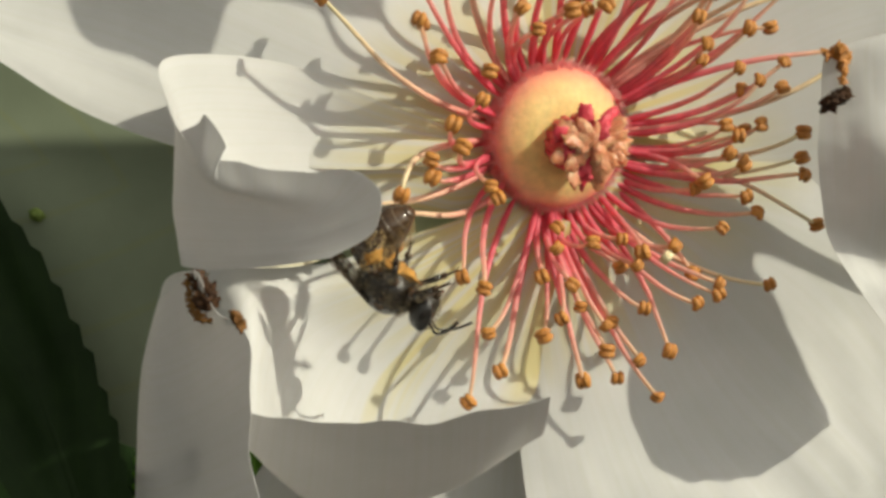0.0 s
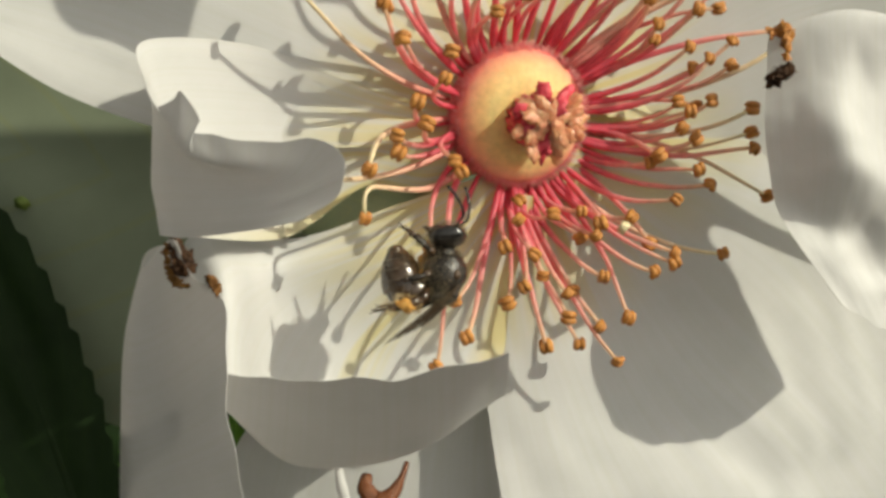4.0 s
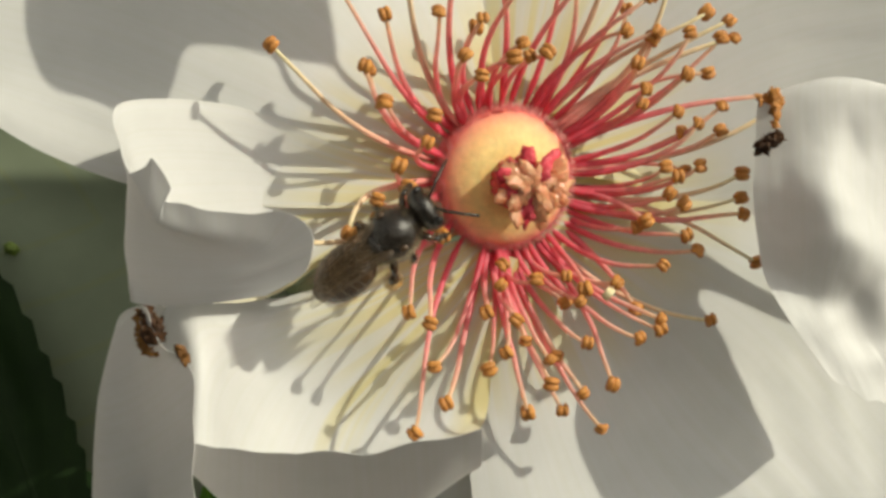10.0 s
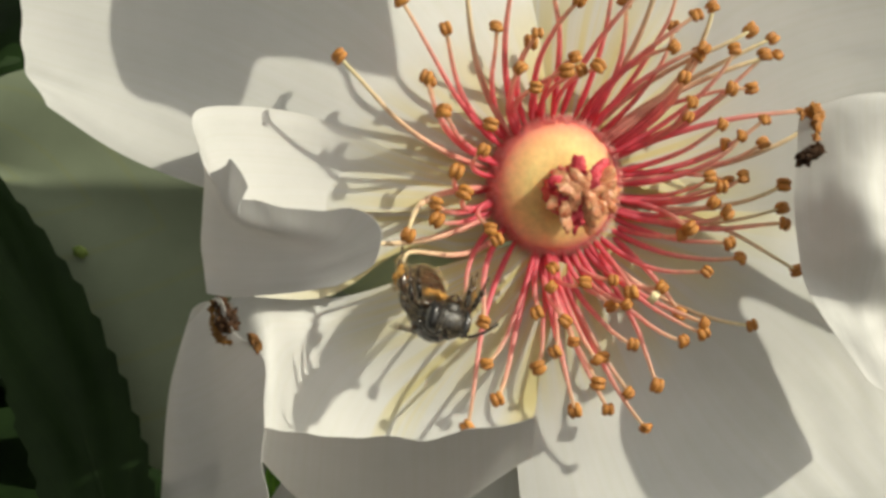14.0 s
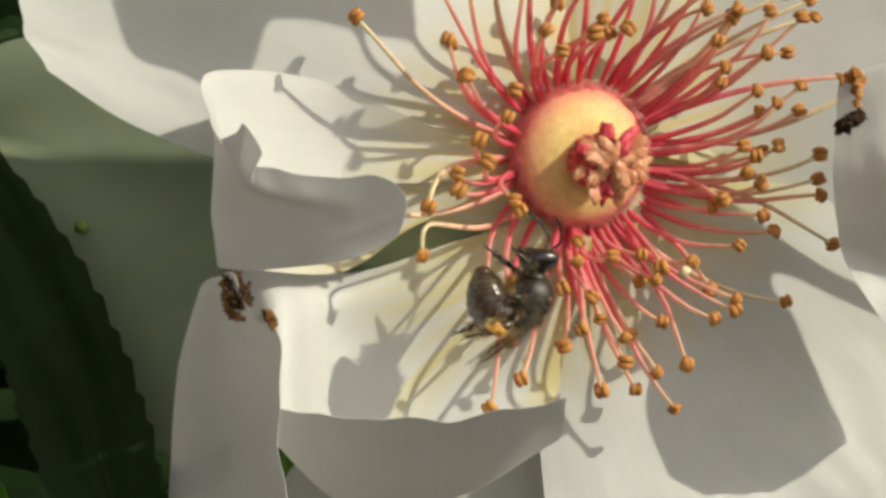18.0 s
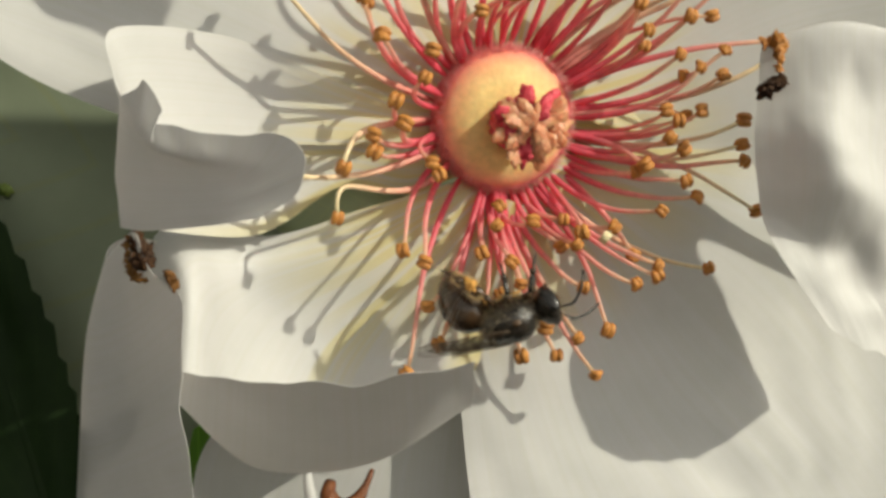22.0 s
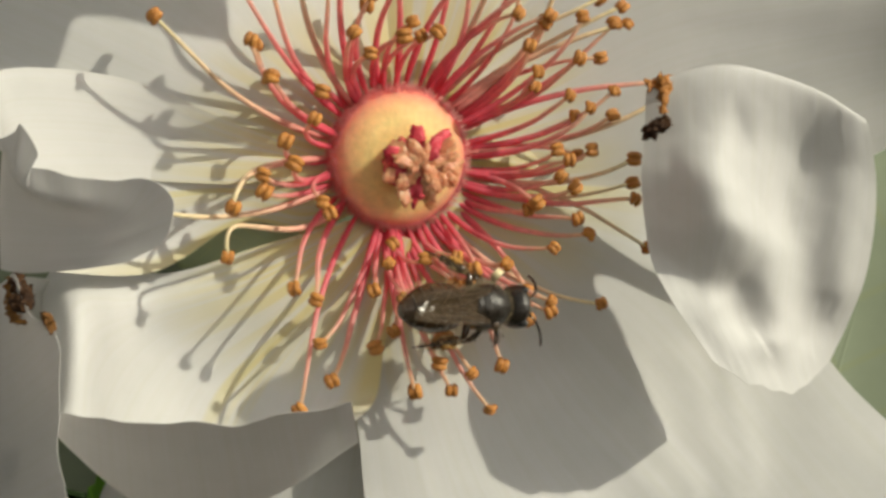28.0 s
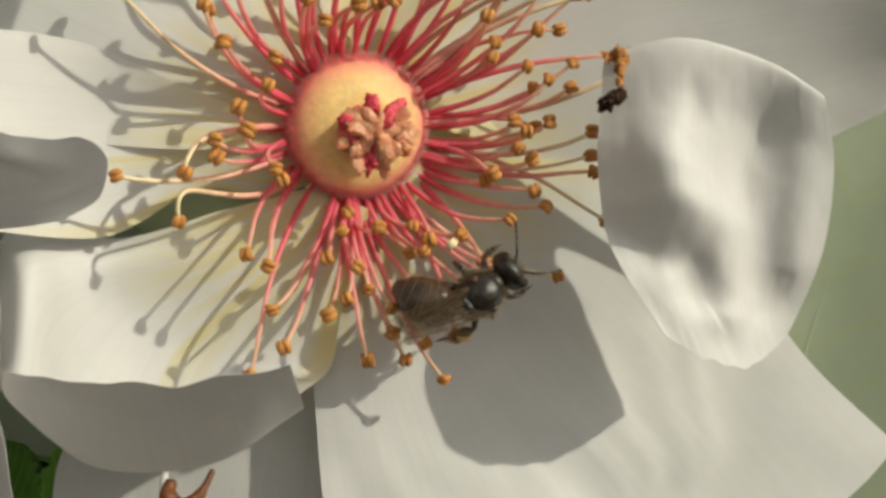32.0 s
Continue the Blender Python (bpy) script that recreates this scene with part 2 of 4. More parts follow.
WING = wing_material()
WING_VEIN = grainy("wing_vein", (0.05, 0.03, 0.015), (0.10, 0.06, 0.03), 900.0, 0.5)


# ---- mesh helpers; all sizes in mm ----
def mesh_of(name, verts, faces, mat, smooth=True, fields=None):
    me = bpy.data.meshes.new(name)
    me.from_pydata([(x * MM, y * MM, z * MM) for x, y, z in verts], [], faces)
    me.materials.append(mat)
    if smooth:
        me.polygons.foreach_set("use_smooth", [True] * len(me.polygons))
    for key, values in (fields or {}).items():
        a = me.attributes.new(key, "FLOAT", "POINT")
        a.data.foreach_set("value", values)
    me.update()
    return me


def part(name, me, parent, label="", at=None):
    ob = new(name, me)
    ob.parent = parent
    if at is not None:
        ob.matrix_basis = at
    if label:
        ob["label"] = label
    return ob


def shift(x, y, z, rx=0, ry=0, rz=0):
    return pose(x * MM, y * MM, z * MM, rx, ry, rz)


def catmull(p, t):
    """A point on the smooth line through the points p, t from 0 to 1."""
    n = len(p) - 1
    s = min(max(t, 0.0), 1.0) * n
    i = min(int(s), n - 1)
    f = s - i
    a, b, c, d = p[i - 1] if i else p[0] * 2 - p[1], p[i], p[i + 1], p[i + 2] if i + 2 <= n else p[n] * 2 - p[n - 1]
    return 0.5 * (2 * b + (c - a) * f + (2 * a - 5 * b + 4 * c - d) * f * f + (3 * b - a - 3 * c + d) * f ** 3)


def joined(pieces):
    verts, faces, fields = [], [], {}
    for v, f, *a in pieces:
        o = len(verts)
        verts += [tuple(q) for q in v]
        faces += [tuple(i + o for i in q) for q in f]
        for key, values in (a[0] if a else {}).items():
            fields.setdefault(key, []).extend(values)
    return verts, faces, fields


def tube(points, radii, sides=8, caps=True):
    """A round thread along points; 'along' runs from 0 to 1."""
    pts = [Vector(p) for p in points]
    verts, faces, al = [], [], []
    n = len(pts)
    side = None
    for i, p in enumerate(pts):
        way = (pts[min(i + 1, n - 1)] - pts[max(i - 1, 0)]).normalized()
        side = (side - way * side.dot(way)) if side else way.orthogonal()
        side.normalize()
        up = way.cross(side)
        for k in range(sides):
            a = 2 * math.pi * k / sides
            verts.append(p + (side * math.cos(a) + up * math.sin(a)) * radii[i])
            al.append(i / (n - 1))
    for i in range(n - 1):
        for k in range(sides):
            a, b = i * sides + k, i * sides + (k + 1) % sides
            faces.append((a, b, b + sides, a + sides))
    if caps:
        faces.append(tuple(range(sides - 1, -1, -1)))
        faces.append(tuple(range((n - 1) * sides, n * sides)))
    return verts, faces, {"along": al}


def ball(centre, radii, lon=14, lat=9, lump=0.0, seed=0.0, turn=None):
    """An ellipsoid, lumpy if wished."""
    verts, faces, al = [], [], []
    c = Vector(centre)
    for i in range(lat + 1):
        a = math.pi * i / lat
        for k in range(lon):
            b = 2 * math.pi * k / lon
            q = Vector((math.sin(a) * math.cos(b), math.sin(a) * math.sin(b), math.cos(a)))
            s = 1 + lump * noise.noise(q * 2.1 + Vector((seed, seed * 1.7, 3.1))) + 0.5 * lump * noise.noise(q * 5 + Vector((seed, 2.0, seed)))
            q = Vector((q.x * radii[0], q.y * radii[1], q.z * radii[2])) * s
            if turn:
                q = turn @ q
            verts.append(c + q)
            al.append(i / lat)
    for i in range(lat):
        for k in range(lon):
            a, b = i * lon + k, i * lon + (k + 1) % lon
            faces.append((a, a + lon, b + lon, b))
    return verts, faces, {"along": al}


def sheet(point, nu, nv, thick):
    """A thin closed shell over the surface point(s, t); 'along' is s, 'across' runs from -1 to 1."""
    grid = [[Vector(point(i / nu, k / nv)) for k in range(nv + 1)] for i in range(nu + 1)]
    normals = [[None] * (nv + 1) for _ in range(nu + 1)]
    for i in range(nu + 1):
        for k in range(nv + 1):
            du = grid[min(i + 1, nu)][k] - grid[max(i - 1, 0)][k]
            dv = grid[i][min(k + 1, nv)] - grid[i][max(k - 1, 0)]
            n = du.cross(dv)
            normals[i][k] = n.normalized() if n.length > 1e-9 else Vector((0, 0, 1))
    verts, faces, al, ac = [], [], [], []
    for side in (0.5, -0.5):
        for i in range(nu + 1):
            for k in range(nv + 1):
                rim = min(i / nu * 14 + 0.5, (1 - i / nu) * 10, k / nv * 12, (1 - k / nv) * 12, 1.0)
                verts.append(grid[i][k] + normals[i][k] * side * thick * (0.2 + 0.8 * max(rim, 0)))
                al.append(i / nu)
                ac.append(2 * k / nv - 1)
    m = nv + 1
    o = (nu + 1) * m
    for i in range(nu):
        for k in range(nv):
            a = i * m + k
            faces.append((a, a + m, a + m + 1, a + 1))
            faces.append((o + a, o + a + 1, o + a + m + 1, o + a + m))
    rims = []
    for i in range(nu):
        a, b = i * m, i * m + nv
        rims += [(a, o + a, o + a + m, a + m), (b, b + m, o + b + m, o + b)]
    for k in range(nv):
        a, b = k, nu * m + k
        rims += [(a, a + 1, o + a + 1, o + a), (b, o + b, o + b + 1, b + 1)]
    # the cut edge has corners of its own, so that its shading stays off the faces
    for rim in rims:
        start = len(verts)
        for q in rim:
            verts.append(verts[q])
            al.append(al[q])
            ac.append(ac[q])
        faces.append((start, start + 1, start + 2, start + 3))
    return verts, faces, {"along": al, "across": ac}


# ---- the rose ----
rose = new("rose_flower")
rose.matrix_world = ROOT
tagged(rose, "open white rose with crimson-based stamens and curled withered petal edges", "flower")

# Petal cages: rows from the base to the margin, each row across the petal
TOP = (
    ((4.6, 6.9, -3.0), (5.3, 7.4, -3.0), (5.9, 7.6, -3.0), (6.5, 7.5, -3.0), (7.3, 7.3, -3.0)),
    ((2.2, 12.6, -2.8), (4.1, 13.5, -2.5), (6.3, 13.9, -2.5), (8.5, 13.6, -2.8), (10.7, 12.4, -3.0)),
    ((0.5, 19.1, -2.0), (3.3, 19.8, -2.0), (6.8, 20.1, -2.0), (10.2, 19.2, -2.0), (13.9, 16.9, -3.0)),
    ((-10.0, 31.0, 1.5), (-3.0, 31.0, 1.5), (4.0, 31.0, 1.5), (11.0, 31.0, 1.5), (18.0, 31.0, 1.5)),
    # the curled tip is unseen, added and shaped to cast the shade on UPPER_LEFT
    ((-4.2, 33.4, 10.1), (-3.8, 29.4, 10.1), (-1.1, 25.5, 10.1), (3.2, 27.1, 10.1), (13.5, 28.5, 10.1)),
    ((-3.6, 25.5, 11.0), (-5.3, 21.6, 11.0), (-5.6, 18.9, 11.0), (-4.3, 16.7, 11.0), (-0.8, 16.0, 11.0), (2.9, 16.9, 11.0), (4.0, 19.6, 11.0), (7.5, 20.2, 11.0), (13.5, 21.0, 11.0)),
)
UPPER_LEFT = (
    ((3.6, 4.5, -2.5), (3.9, 5.3, -2.5), (4.5, 6.1, -2.5), (5.4, 6.7, -2.5)),
    ((-3.4, 3.7, 0.4), (-2.5, 6.2, 0.2), (-0.8, 9.5, 0.0), (4.7, 13.5, -2.3)),
    ((-9.9, 4.1, 2.2), (-8.3, 7.6, 2.0), (-5.2, 12.8, 1.6), (3.1, 18.6, -2.5)),
    ((-15.3, 5.8, 3.8), (-14.0, 9.7, 3.4), (-10.9, 15.4, 2.8), (-0.8, 23.6, -2.0)),
    ((-19.4, 8.3, 5.0), (-20.9, 11.3, 5.0), (-19.6, 17.5, 4.2), (-9.6, 27.3, -1.0)),
)
LEFT = (
    ((3.4, 4.7, -2.5), (3.4, 4.2, -2.5), (3.5, 3.6, -2.7), (3.6, 2.7, -2.9)),
    ((0.8, 5.7, -1.0), (0.8, 4.7, -1.5), (0.8, 3.2, -2.0), (1.0, 1.6, -2.6)),
    ((-2.5, 6.7, 1.0), (-2.5, 5.1, -0.2), (-2.4, 3.5, -0.8), (-2.2, 1.9, -1.4)),
    ((-7.2, 8.3, 2.9), (-7.2, 5.8, 2.2), (-7.0, 2.7, 1.8), (-6.1, -0.7, 1.0)),
    ((-11.2, 7.8, 7.0), (-10.6, 5.4, 6.4), (-10.45, 1.8, 6.9), (-10.0, -0.6, 8.5)),
    ((-10.6, 5.5, 9.2), (-9.95, 4.0, 9.6), (-9.75, 1.4, 9.8), (-8.8, -0.8, 10.5)),
    ((-9.5, 4.0, 11.1), (-8.2, 2.3, 12.0), (-4.8, 1.2, 13.5), (-5.9, -0.6, 12.9)),
    ((-9.75, 4.4, 11.1), (-8.95, 4.7, 11.6), (-8.5, 5.15, 11.9), (-7.75, 3.8, 12.3), (-8.15, 3.35, 12.1), (-7.2, 3.2, 12.6), (-6.0, 2.85, 13.2), (-4.6, 2.8, 13.9), (-3.3, 2.85, 14.6), (-2.1, 2.4, 15.2), (-1.75, 1.5, 15.4), (-2.1, 0.55, 15.2), (-3.6, -0.3, 14.6)),
)
LOWER_LEFT = (
    ((3.6, 2.4, -2.5), (4.0, 2.2, -2.5), (4.4, 2.0, -2.5), (5.4, 1.6, -2.5), (6.5, 1.3, -2.5)),
    ((-1.0, 0.8, -0.8), (-1.3, -0.7, -1.1), (-0.2, -2.0, -1.7), (1.8, -2.8, -2.3), (5.2, -3.6, -3.0)),
    ((-5.7, -0.7, -0.8), (-6.8, -2.5, 1.0), (-5.1, -5.2, -1.2), (-1.3, -7.2, -2.3), (4.7, -6.9, -2.9)),
    ((-10.8, -0.7, 1.0), (-8.0, -3.4, 5.2), (-6.8, -9.4, 1.0), (-2.0, -10.6, -0.6), (3.5, -8.0, 0.2)),
    ((-10.0, -6.6, 3.0), (-8.2, -8.1, 6.0), (-5.4, -11.2, 3.2), (-0.2, -10.9, 3.0), (4.2, -8.0, 5.0)),
    ((-8.8, -6.6, 6.0), (-7.2, -6.3, 9.5), (-4.1, -6.3, 10.5), (0.1, -6.2, 10.8), (4.1, -5.4, 10.7)),
)
SIDE_FOLD = (
    ((4.5, 1.9, -3.5), (4.5, 1.6, -3.5), (4.7, 1.3, -3.5), (4.8, 1.0, -3.5)),
    ((-6.2, -1.6, -3.5), (-6.6, -3.1, -4.5), (-7.3, -4.3, -5.0), (-8.1, -5.5, -5.0)),
    ((-11.4, -1.0, 3.0), (-12.8, -4.5, 1.0), (-13.4, -7.8, 0.0), (-13.6, -11.1, 0.0)),
    ((-11.7, -2.1, 6.0), (-12.6, -5.8, 5.2), (-12.9, -10.8, 4.5), (-13.1, -16.0, 4.0)),
    ((-10.0, -0.9, 8.5), (-10.1, -5.0, 7.8), (-9.9, -9.8, 7.4), (-9.7, -15.1, 7.0)),
    ((-9.3, -0.9, 10.0), (-8.45, -2.3, 10.8), (-7.1, -3.0, 11.4), (-6.95, -5.4, 11.1), (-7.0, -8.1, 10.7), (-6.4, -11.1, 10.4), (-5.7, -14.2, 10.0)),
)
BOTTOM = (
    ((5.3, 2.5, -3.0), (6.2, 2.4, -3.0), (7.4, 2.8, -3.0), (8.1, 3.8, -3.0)),
    ((3.6, -4.4, -4.3), (7.3, -3.7, -4.5), (11.7, -0.8, -5.3), (16.9, 4.6, -6.2)),
    ((4.0, -10.4, -4.2), (9.6, -10.3, -5.0), (16.8, -6.6, -7.0), (25.8, 3.4, -9.0)),
    ((4.8, -16.0, -3.9), (12.4, -16.4, -5.4), (23.0, -13.2, -8.3), (30.7, -4.9, -9.0)),
    ((5.8, -20.8, -3.4), (15.2, -23.4, -4.8), (27.5, -20.2, -7.5), (37.5, -11.2, -9.0)),
)
RIGHT = (
    ((8.8, 6.7, -3.0), (9.0, 6.4, -3.0), (9.2, 6.1, -3.0), (9.3, 5.7, -3.0)),
    ((23.3, 6.7, -10.3), (23.7, 5.9, -10.5), (24.0, 4.9, -10.8), (24.1, 3.8, -11.0)),
    ((28.5, 1.9, -6.0), (29.6, 1.3, -6.3), (30.4, 0.7, -6.5), (30.9, -0.2, -6.8)),
    ((18.8, 9.1, 0.4), (22.0, 9.9, 0.7), (25.9, 9.0, 0.6), (28.5, 7.5, 0.4)),
    ((17.7, 6.3, 0.4), (21.4, 6.4, 1.2), (25.9, 5.4, -0.2), (29.5, 4.6, -0.2)),
    ((17.8, 2.7, 0.2), (21.4, 2.3, 1.5), (25.2, 1.1, -0.4), (29.6, 0.6, -1.2)),
    ((18.7, -0.8, 1.0), (21.6, -1.8, 0.8), (24.9, -2.6, -0.9), (29.0, -2.6, -2.3)),
    ((21.3, -4.7, 1.0), (23.5, -5.9, 0.3), (26.2, -6.2, -1.4), (28.3, -4.7, -3.0)),
)
# crests and hollows of the crumpled petal: a line in u, v, its height, and its width on either side
CRUMPLE = (
    (((20.6, 4.2), (21.0, 2.8), (22.6, 1.7), (24.2, 0.6), (24.5, -3.2)), 0.95, 1.5, 1.5),
    (((17.9, 0.5), (20.4, -0.5), (22.1, -1.1), (23.2, -2.6)), -0.8, 1.3, 1.0),
    (((25.4, 6.0), (24.9, 3.8), (25.9, -0.3), (26.7, -2.6)), -0.52, 1.5, 1.3),
    (((27.5, 6.2), (28.0, 3.0), (27.9, -0.5)), 0.42, 1.3, 1.0),
    (((22.2, 7.6), (22.0, 4.8)), -0.25, 0.7, 0.7),
)
UPPER_RIGHT = (
    ((6.6, 7.4, -3.2), (7.5, 7.1, -3.2), (8.1, 6.2, -3.4), (8.5, 4.4, -3.6)),
    ((9.6, 12.9, -4.0), (12.8, 10.7, -4.5), (14.5, 7.9, -5.2), (16.2, 2.7, -6.9)),
    ((13.0, 18.0, -3.5), (18.6, 14.2, -4.0), (21.1, 10.6, -5.0), (24.6, 3.0, -8.3)),
    ((20.0, 20.6, -2.8), (25.5, 15.8, -3.3), (29.7, 12.5, -4.4), (33.2, 7.2, -8.0)),
    ((25.1, 21.5, -2.0), (31.2, 16.9, -2.4), (36.6, 13.2, -3.4), (37.6, 9.7, -7.2)),
)
UNDER = (
    ((2.5, -2.0, -5.5), (3.4, -2.2, -5.5), (4.3, -2.2, -5.5), (5.2, -1.9, -5.5)),
    ((-6.0, -8.5, -6.4), (-2.0, -9.2, -6.4), (1.5, -9.4, -6.4), (6.0, -8.9, -6.6)),
    ((-10.2, -12.6, -7.0), (-5.3, -14.0, -7.0), (0.0, -14.5, -6.7), (7.0, -14.0, -6.9)),
    ((-10.8, -20.0, -7.5), (-6.0, -21.0, -7.4), (0.0, -21.0, -7.1), (8.0, -20.0, -7.1)),
)


def relief(p, line, height, left, right):
    """The height at p of a soft crest along a line in u, v; its two flanks may differ in width."""
    q = Vector((p.x + 0.35 * noise.noise(Vector((p.x * 0.5, p.y * 0.5, height))), p.y + 0.35 * noise.noise(Vector((p.y * 0.5, p.x * 0.5, height + 4))), 0))
    best, flank = 1e9, left
    for a, b in zip(line, line[1:]):
        a, b = Vector((*a, 0)), Vector((*b, 0))
        along = b - a
        k = min(max((q - a).dot(along) / along.length_squared, 0.0), 1.0)
        off = q - a - along * k
        if off.length < best:
            best, flank = off.length, (left if along.cross(off).z > 0 else right)
    return height * math.exp(-(best / flank) ** 2)


def petal(cage, label, ruffle=0.25, seed=0.0, nu=72, nv=44, folds=(), ridges=(), mat=PETAL, crumple=()):
    rows = [[Vector(p) for p in row] for row in cage]

    def point(s, t):
        line = [catmull(row, t) for row in rows]
        s2 = s * (1 - 0.012 * (1 + noise.noise(Vector((t * 9 + seed, seed, 1.0)))))
        p = catmull(line, s2)
        g = s * s
        wave = noise.noise(Vector((t * 3.2 + seed, s * 2.2, seed))) + 0.4 * noise.noise(Vector((t * 8 + seed, s * 5, seed + 4))) + 0.2 * noise.noise(Vector((t * 15 + seed, s * 11, seed + 9)))
        fold = (catmull(line, min(s2 + 0.01, 1)) - catmull(line, max(s2 - 0.01, 0))).normalized()
        wide = catmull(rows[min(int(s * len(rows)), len(rows) - 1)], min(t + 0.02, 1)) - catmull(rows[min(int(s * len(rows)), len(rows) - 1)], max(t - 0.02, 0))
        n = fold.cross(wide.normalized())
        crease = 0.0
        for s0, t0, rs, rt, height in folds:
            ds = (s - s0 + 0.03 * noise.noise(Vector((t * 7, s * 5, seed)))) / rs
            dt = (t - t0 + 0.05 * noise.noise(Vector((s * 7, t * 5, seed + 2)))) / rt
            crease += height * math.exp(-ds * ds - dt * dt) * min(1.0, (1.02 - s) / 0.1)
        for s0, t0, s1, t1, wa, wb, height in ridges:
            ps = s + 0.025 * noise.noise(Vector((t * 9, s * 9, seed)))
            pt = t + 0.03 * noise.noise(Vector((s * 9, t * 9, seed + 5)))
            ls, lt = s1 - s0, t1 - t0
            k = min(max(((ps - s0) * ls + (pt - t0) * lt) / (ls * ls + lt * lt), 0.0), 1.0)
            ds, dt = ps - s0 - k * ls, pt - t0 - k * lt
            d = math.hypot(ds, dt) / (wa if ls * dt - lt * ds > 0 else wb)
            crease += height * math.exp(-d * d) * min(1.0, (1.02 - s) / 0.08)
        p = p + n * (wave * ruffle * g + crease)
        if crumple and s > 0.4:
            small = 0.05 * noise.noise(p * 0.6) + 0.035 * noise.noise(p * 1.4) + 0.012 * noise.noise(p * 3.5)
            p.z += min(1.0, (s - 0.4) / 0.08, (1.02 - s) / 0.12) * (0.84 * sum(relief(p, *c) for c in crumple) + small)
        return p

    v, f, a = sheet(point, nu, nv, 0.09)
    return part("petal", mesh_of("petal", v, f, mat, True, a), rose, label)


petal(UPPER_LEFT, "broad flat white petal, partly shaded", 0.3, 1.0)
petal(TOP, "white petal, its unseen curled tip shaped to cast shade", 0.3, 2.0)
petal(UPPER_RIGHT, "broad cream-white petal, slightly creased", 0.35, 3.0)
petal(BOTTOM, "broad white petal crossed by a soft shadow", 0.6, 4.0, 80, 60,
      ((0.66, 0.62, 0.08, 0.1, 0.3), (0.75, 0.45, 0.1, 0.07, 0.3), (0.6, 0.85, 0.08, 0.06, -0.25), (0.72, 0.75, 0.06, 0.1, 0.25), (0.55, 0.45, 0.07, 0.1, -0.2)),
      ((0.52, 0.72, 0.74, 0.66, 0.02, 0.03, 0.15), (0.56, 0.88, 0.80, 0.76, 0.02, 0.03, 0.14), (0.62, 0.50, 0.86, 0.52, 0.02, 0.03, 0.14), (0.58, 0.80, 0.80, 0.72, 0.015, 0.03, 0.12), (0.6, 0.62, 0.82, 0.6, 0.02, 0.02, 0.12), (0.45, 0.93, 0.62, 0.95, 0.02, 0.03, 0.14)))
petal(UNDER, "pale lower petal half hidden below the others", 0.3, 5.0)
petal(RIGHT, "crumpled white petal folded over with a brown-edged tip", 0.12, 6.0, 110, 76, crumple=CRUMPLE)
petal(LOWER_LEFT, "bowl-shaped white petal with its margin rolled inward", 0.12, 7.0, 110, 80, mat=PETAL_STRIPED)
petal(SIDE_FOLD, "white petal margin standing up with a burnt brown tip", 0.15, 8.0)
petal(LEFT, "white petal with its torn tip folded back over itself", 0.15, 9.0, 96, 104, mat=PETAL_STRIPED)



def sepal(base, tip, half, label):
    base, tip = Vector(base), Vector(tip)
    way = (tip - base).normalized()
    side = Vector((0, 0, 1)).cross(way).normalized()

    def point(s, t):
        a = t * 2 - 1
        w = half * (1 - s) ** 0.6 * (0.6 + 0.9 * s) + 0.1
        return base.lerp(tip, s) + side * a * w + Vector((0, 0, 0.9 * math.sin(math.pi * s) - 0.5 * a * a))

    v, f, a = sheet(point, 24, 8, 0.3)
    part("sepal", mesh_of("sepal", v, f, SEPAL, True, a), rose, label)


sepal((2.4, 1.9, -4.5), (-6.3, 0.2, -4.0), 2.6, "grey-green sepal seen between the petals")
sepal((8.8, 4.8, -7.5), (20.0, 3.5, -9.5), 2.6, "grey-green sepal behind the petals")
sepal((4.3, 0.9, -7.0), (-1.9, -13.2, -10.0), 2.2, "grey-green sepal under the flower")

# receptacle, with the bundle of styles on it
AXIS = Vector((0.31, -0.18, 0.93)).normalized()
HEART = Vector((5.5, 5.5, -2.2))
SIDE_A = AXIS.cross(Vector((0, 1, 0))).normalized()
SIDE_B = AXIS.cross(SIDE_A).normalized()
TO_AXIS = Matrix((SIDE_A, SIDE_B, AXIS)).transposed()


def dome():
    verts, faces, al = [], [], []
    rings, sides = 18, 48
    for i in range(rings + 1):
        s = i / rings
        r = 3.62 * math.sin(s * math.pi / 2) ** 0.9
        h = 1.9 * math.cos(s * math.pi / 2) ** 0.85 - (0.25 * max(0, 0.3 - s) / 0.3)
        for k in range(sides):
            a = 2 * math.pi * k / sides
            w = 1 + 0.02 * noise.noise(Vector((math.cos(a) * 3, math.sin(a) * 3, s * 4)))
            verts.append(HEART + SIDE_A * math.cos(a) * r * w + SIDE_B * math.sin(a) * r * w + AXIS * h * w)
            al.append(s)
    for i in range(rings):
        for k in range(sides):
            a, b = i * sides + k, i * sides + (k + 1) % sides
            faces.append((a, b, b + sides, a + sides))
    o = len(verts)
    for k in range(sides):
        a = 2 * math.pi * k / sides
        verts.append(HEART + SIDE_A * math.cos(a) * 3.3 + SIDE_B * math.sin(a) * 3.3 - AXIS * 2.5)
        al.append(1.0)
    for k in range(sides):
        a, b = rings * sides + k, rings * sides + (k + 1) % sides
        faces.append((a, b, o + (k + 1) % sides, o + k))
    return verts, faces, {"along": al}


v, f, a = dome()
part("receptacle", mesh_of("receptacle", v, f, DISC, True, a), rose, "yellow domed receptacle reddening towards its rim")



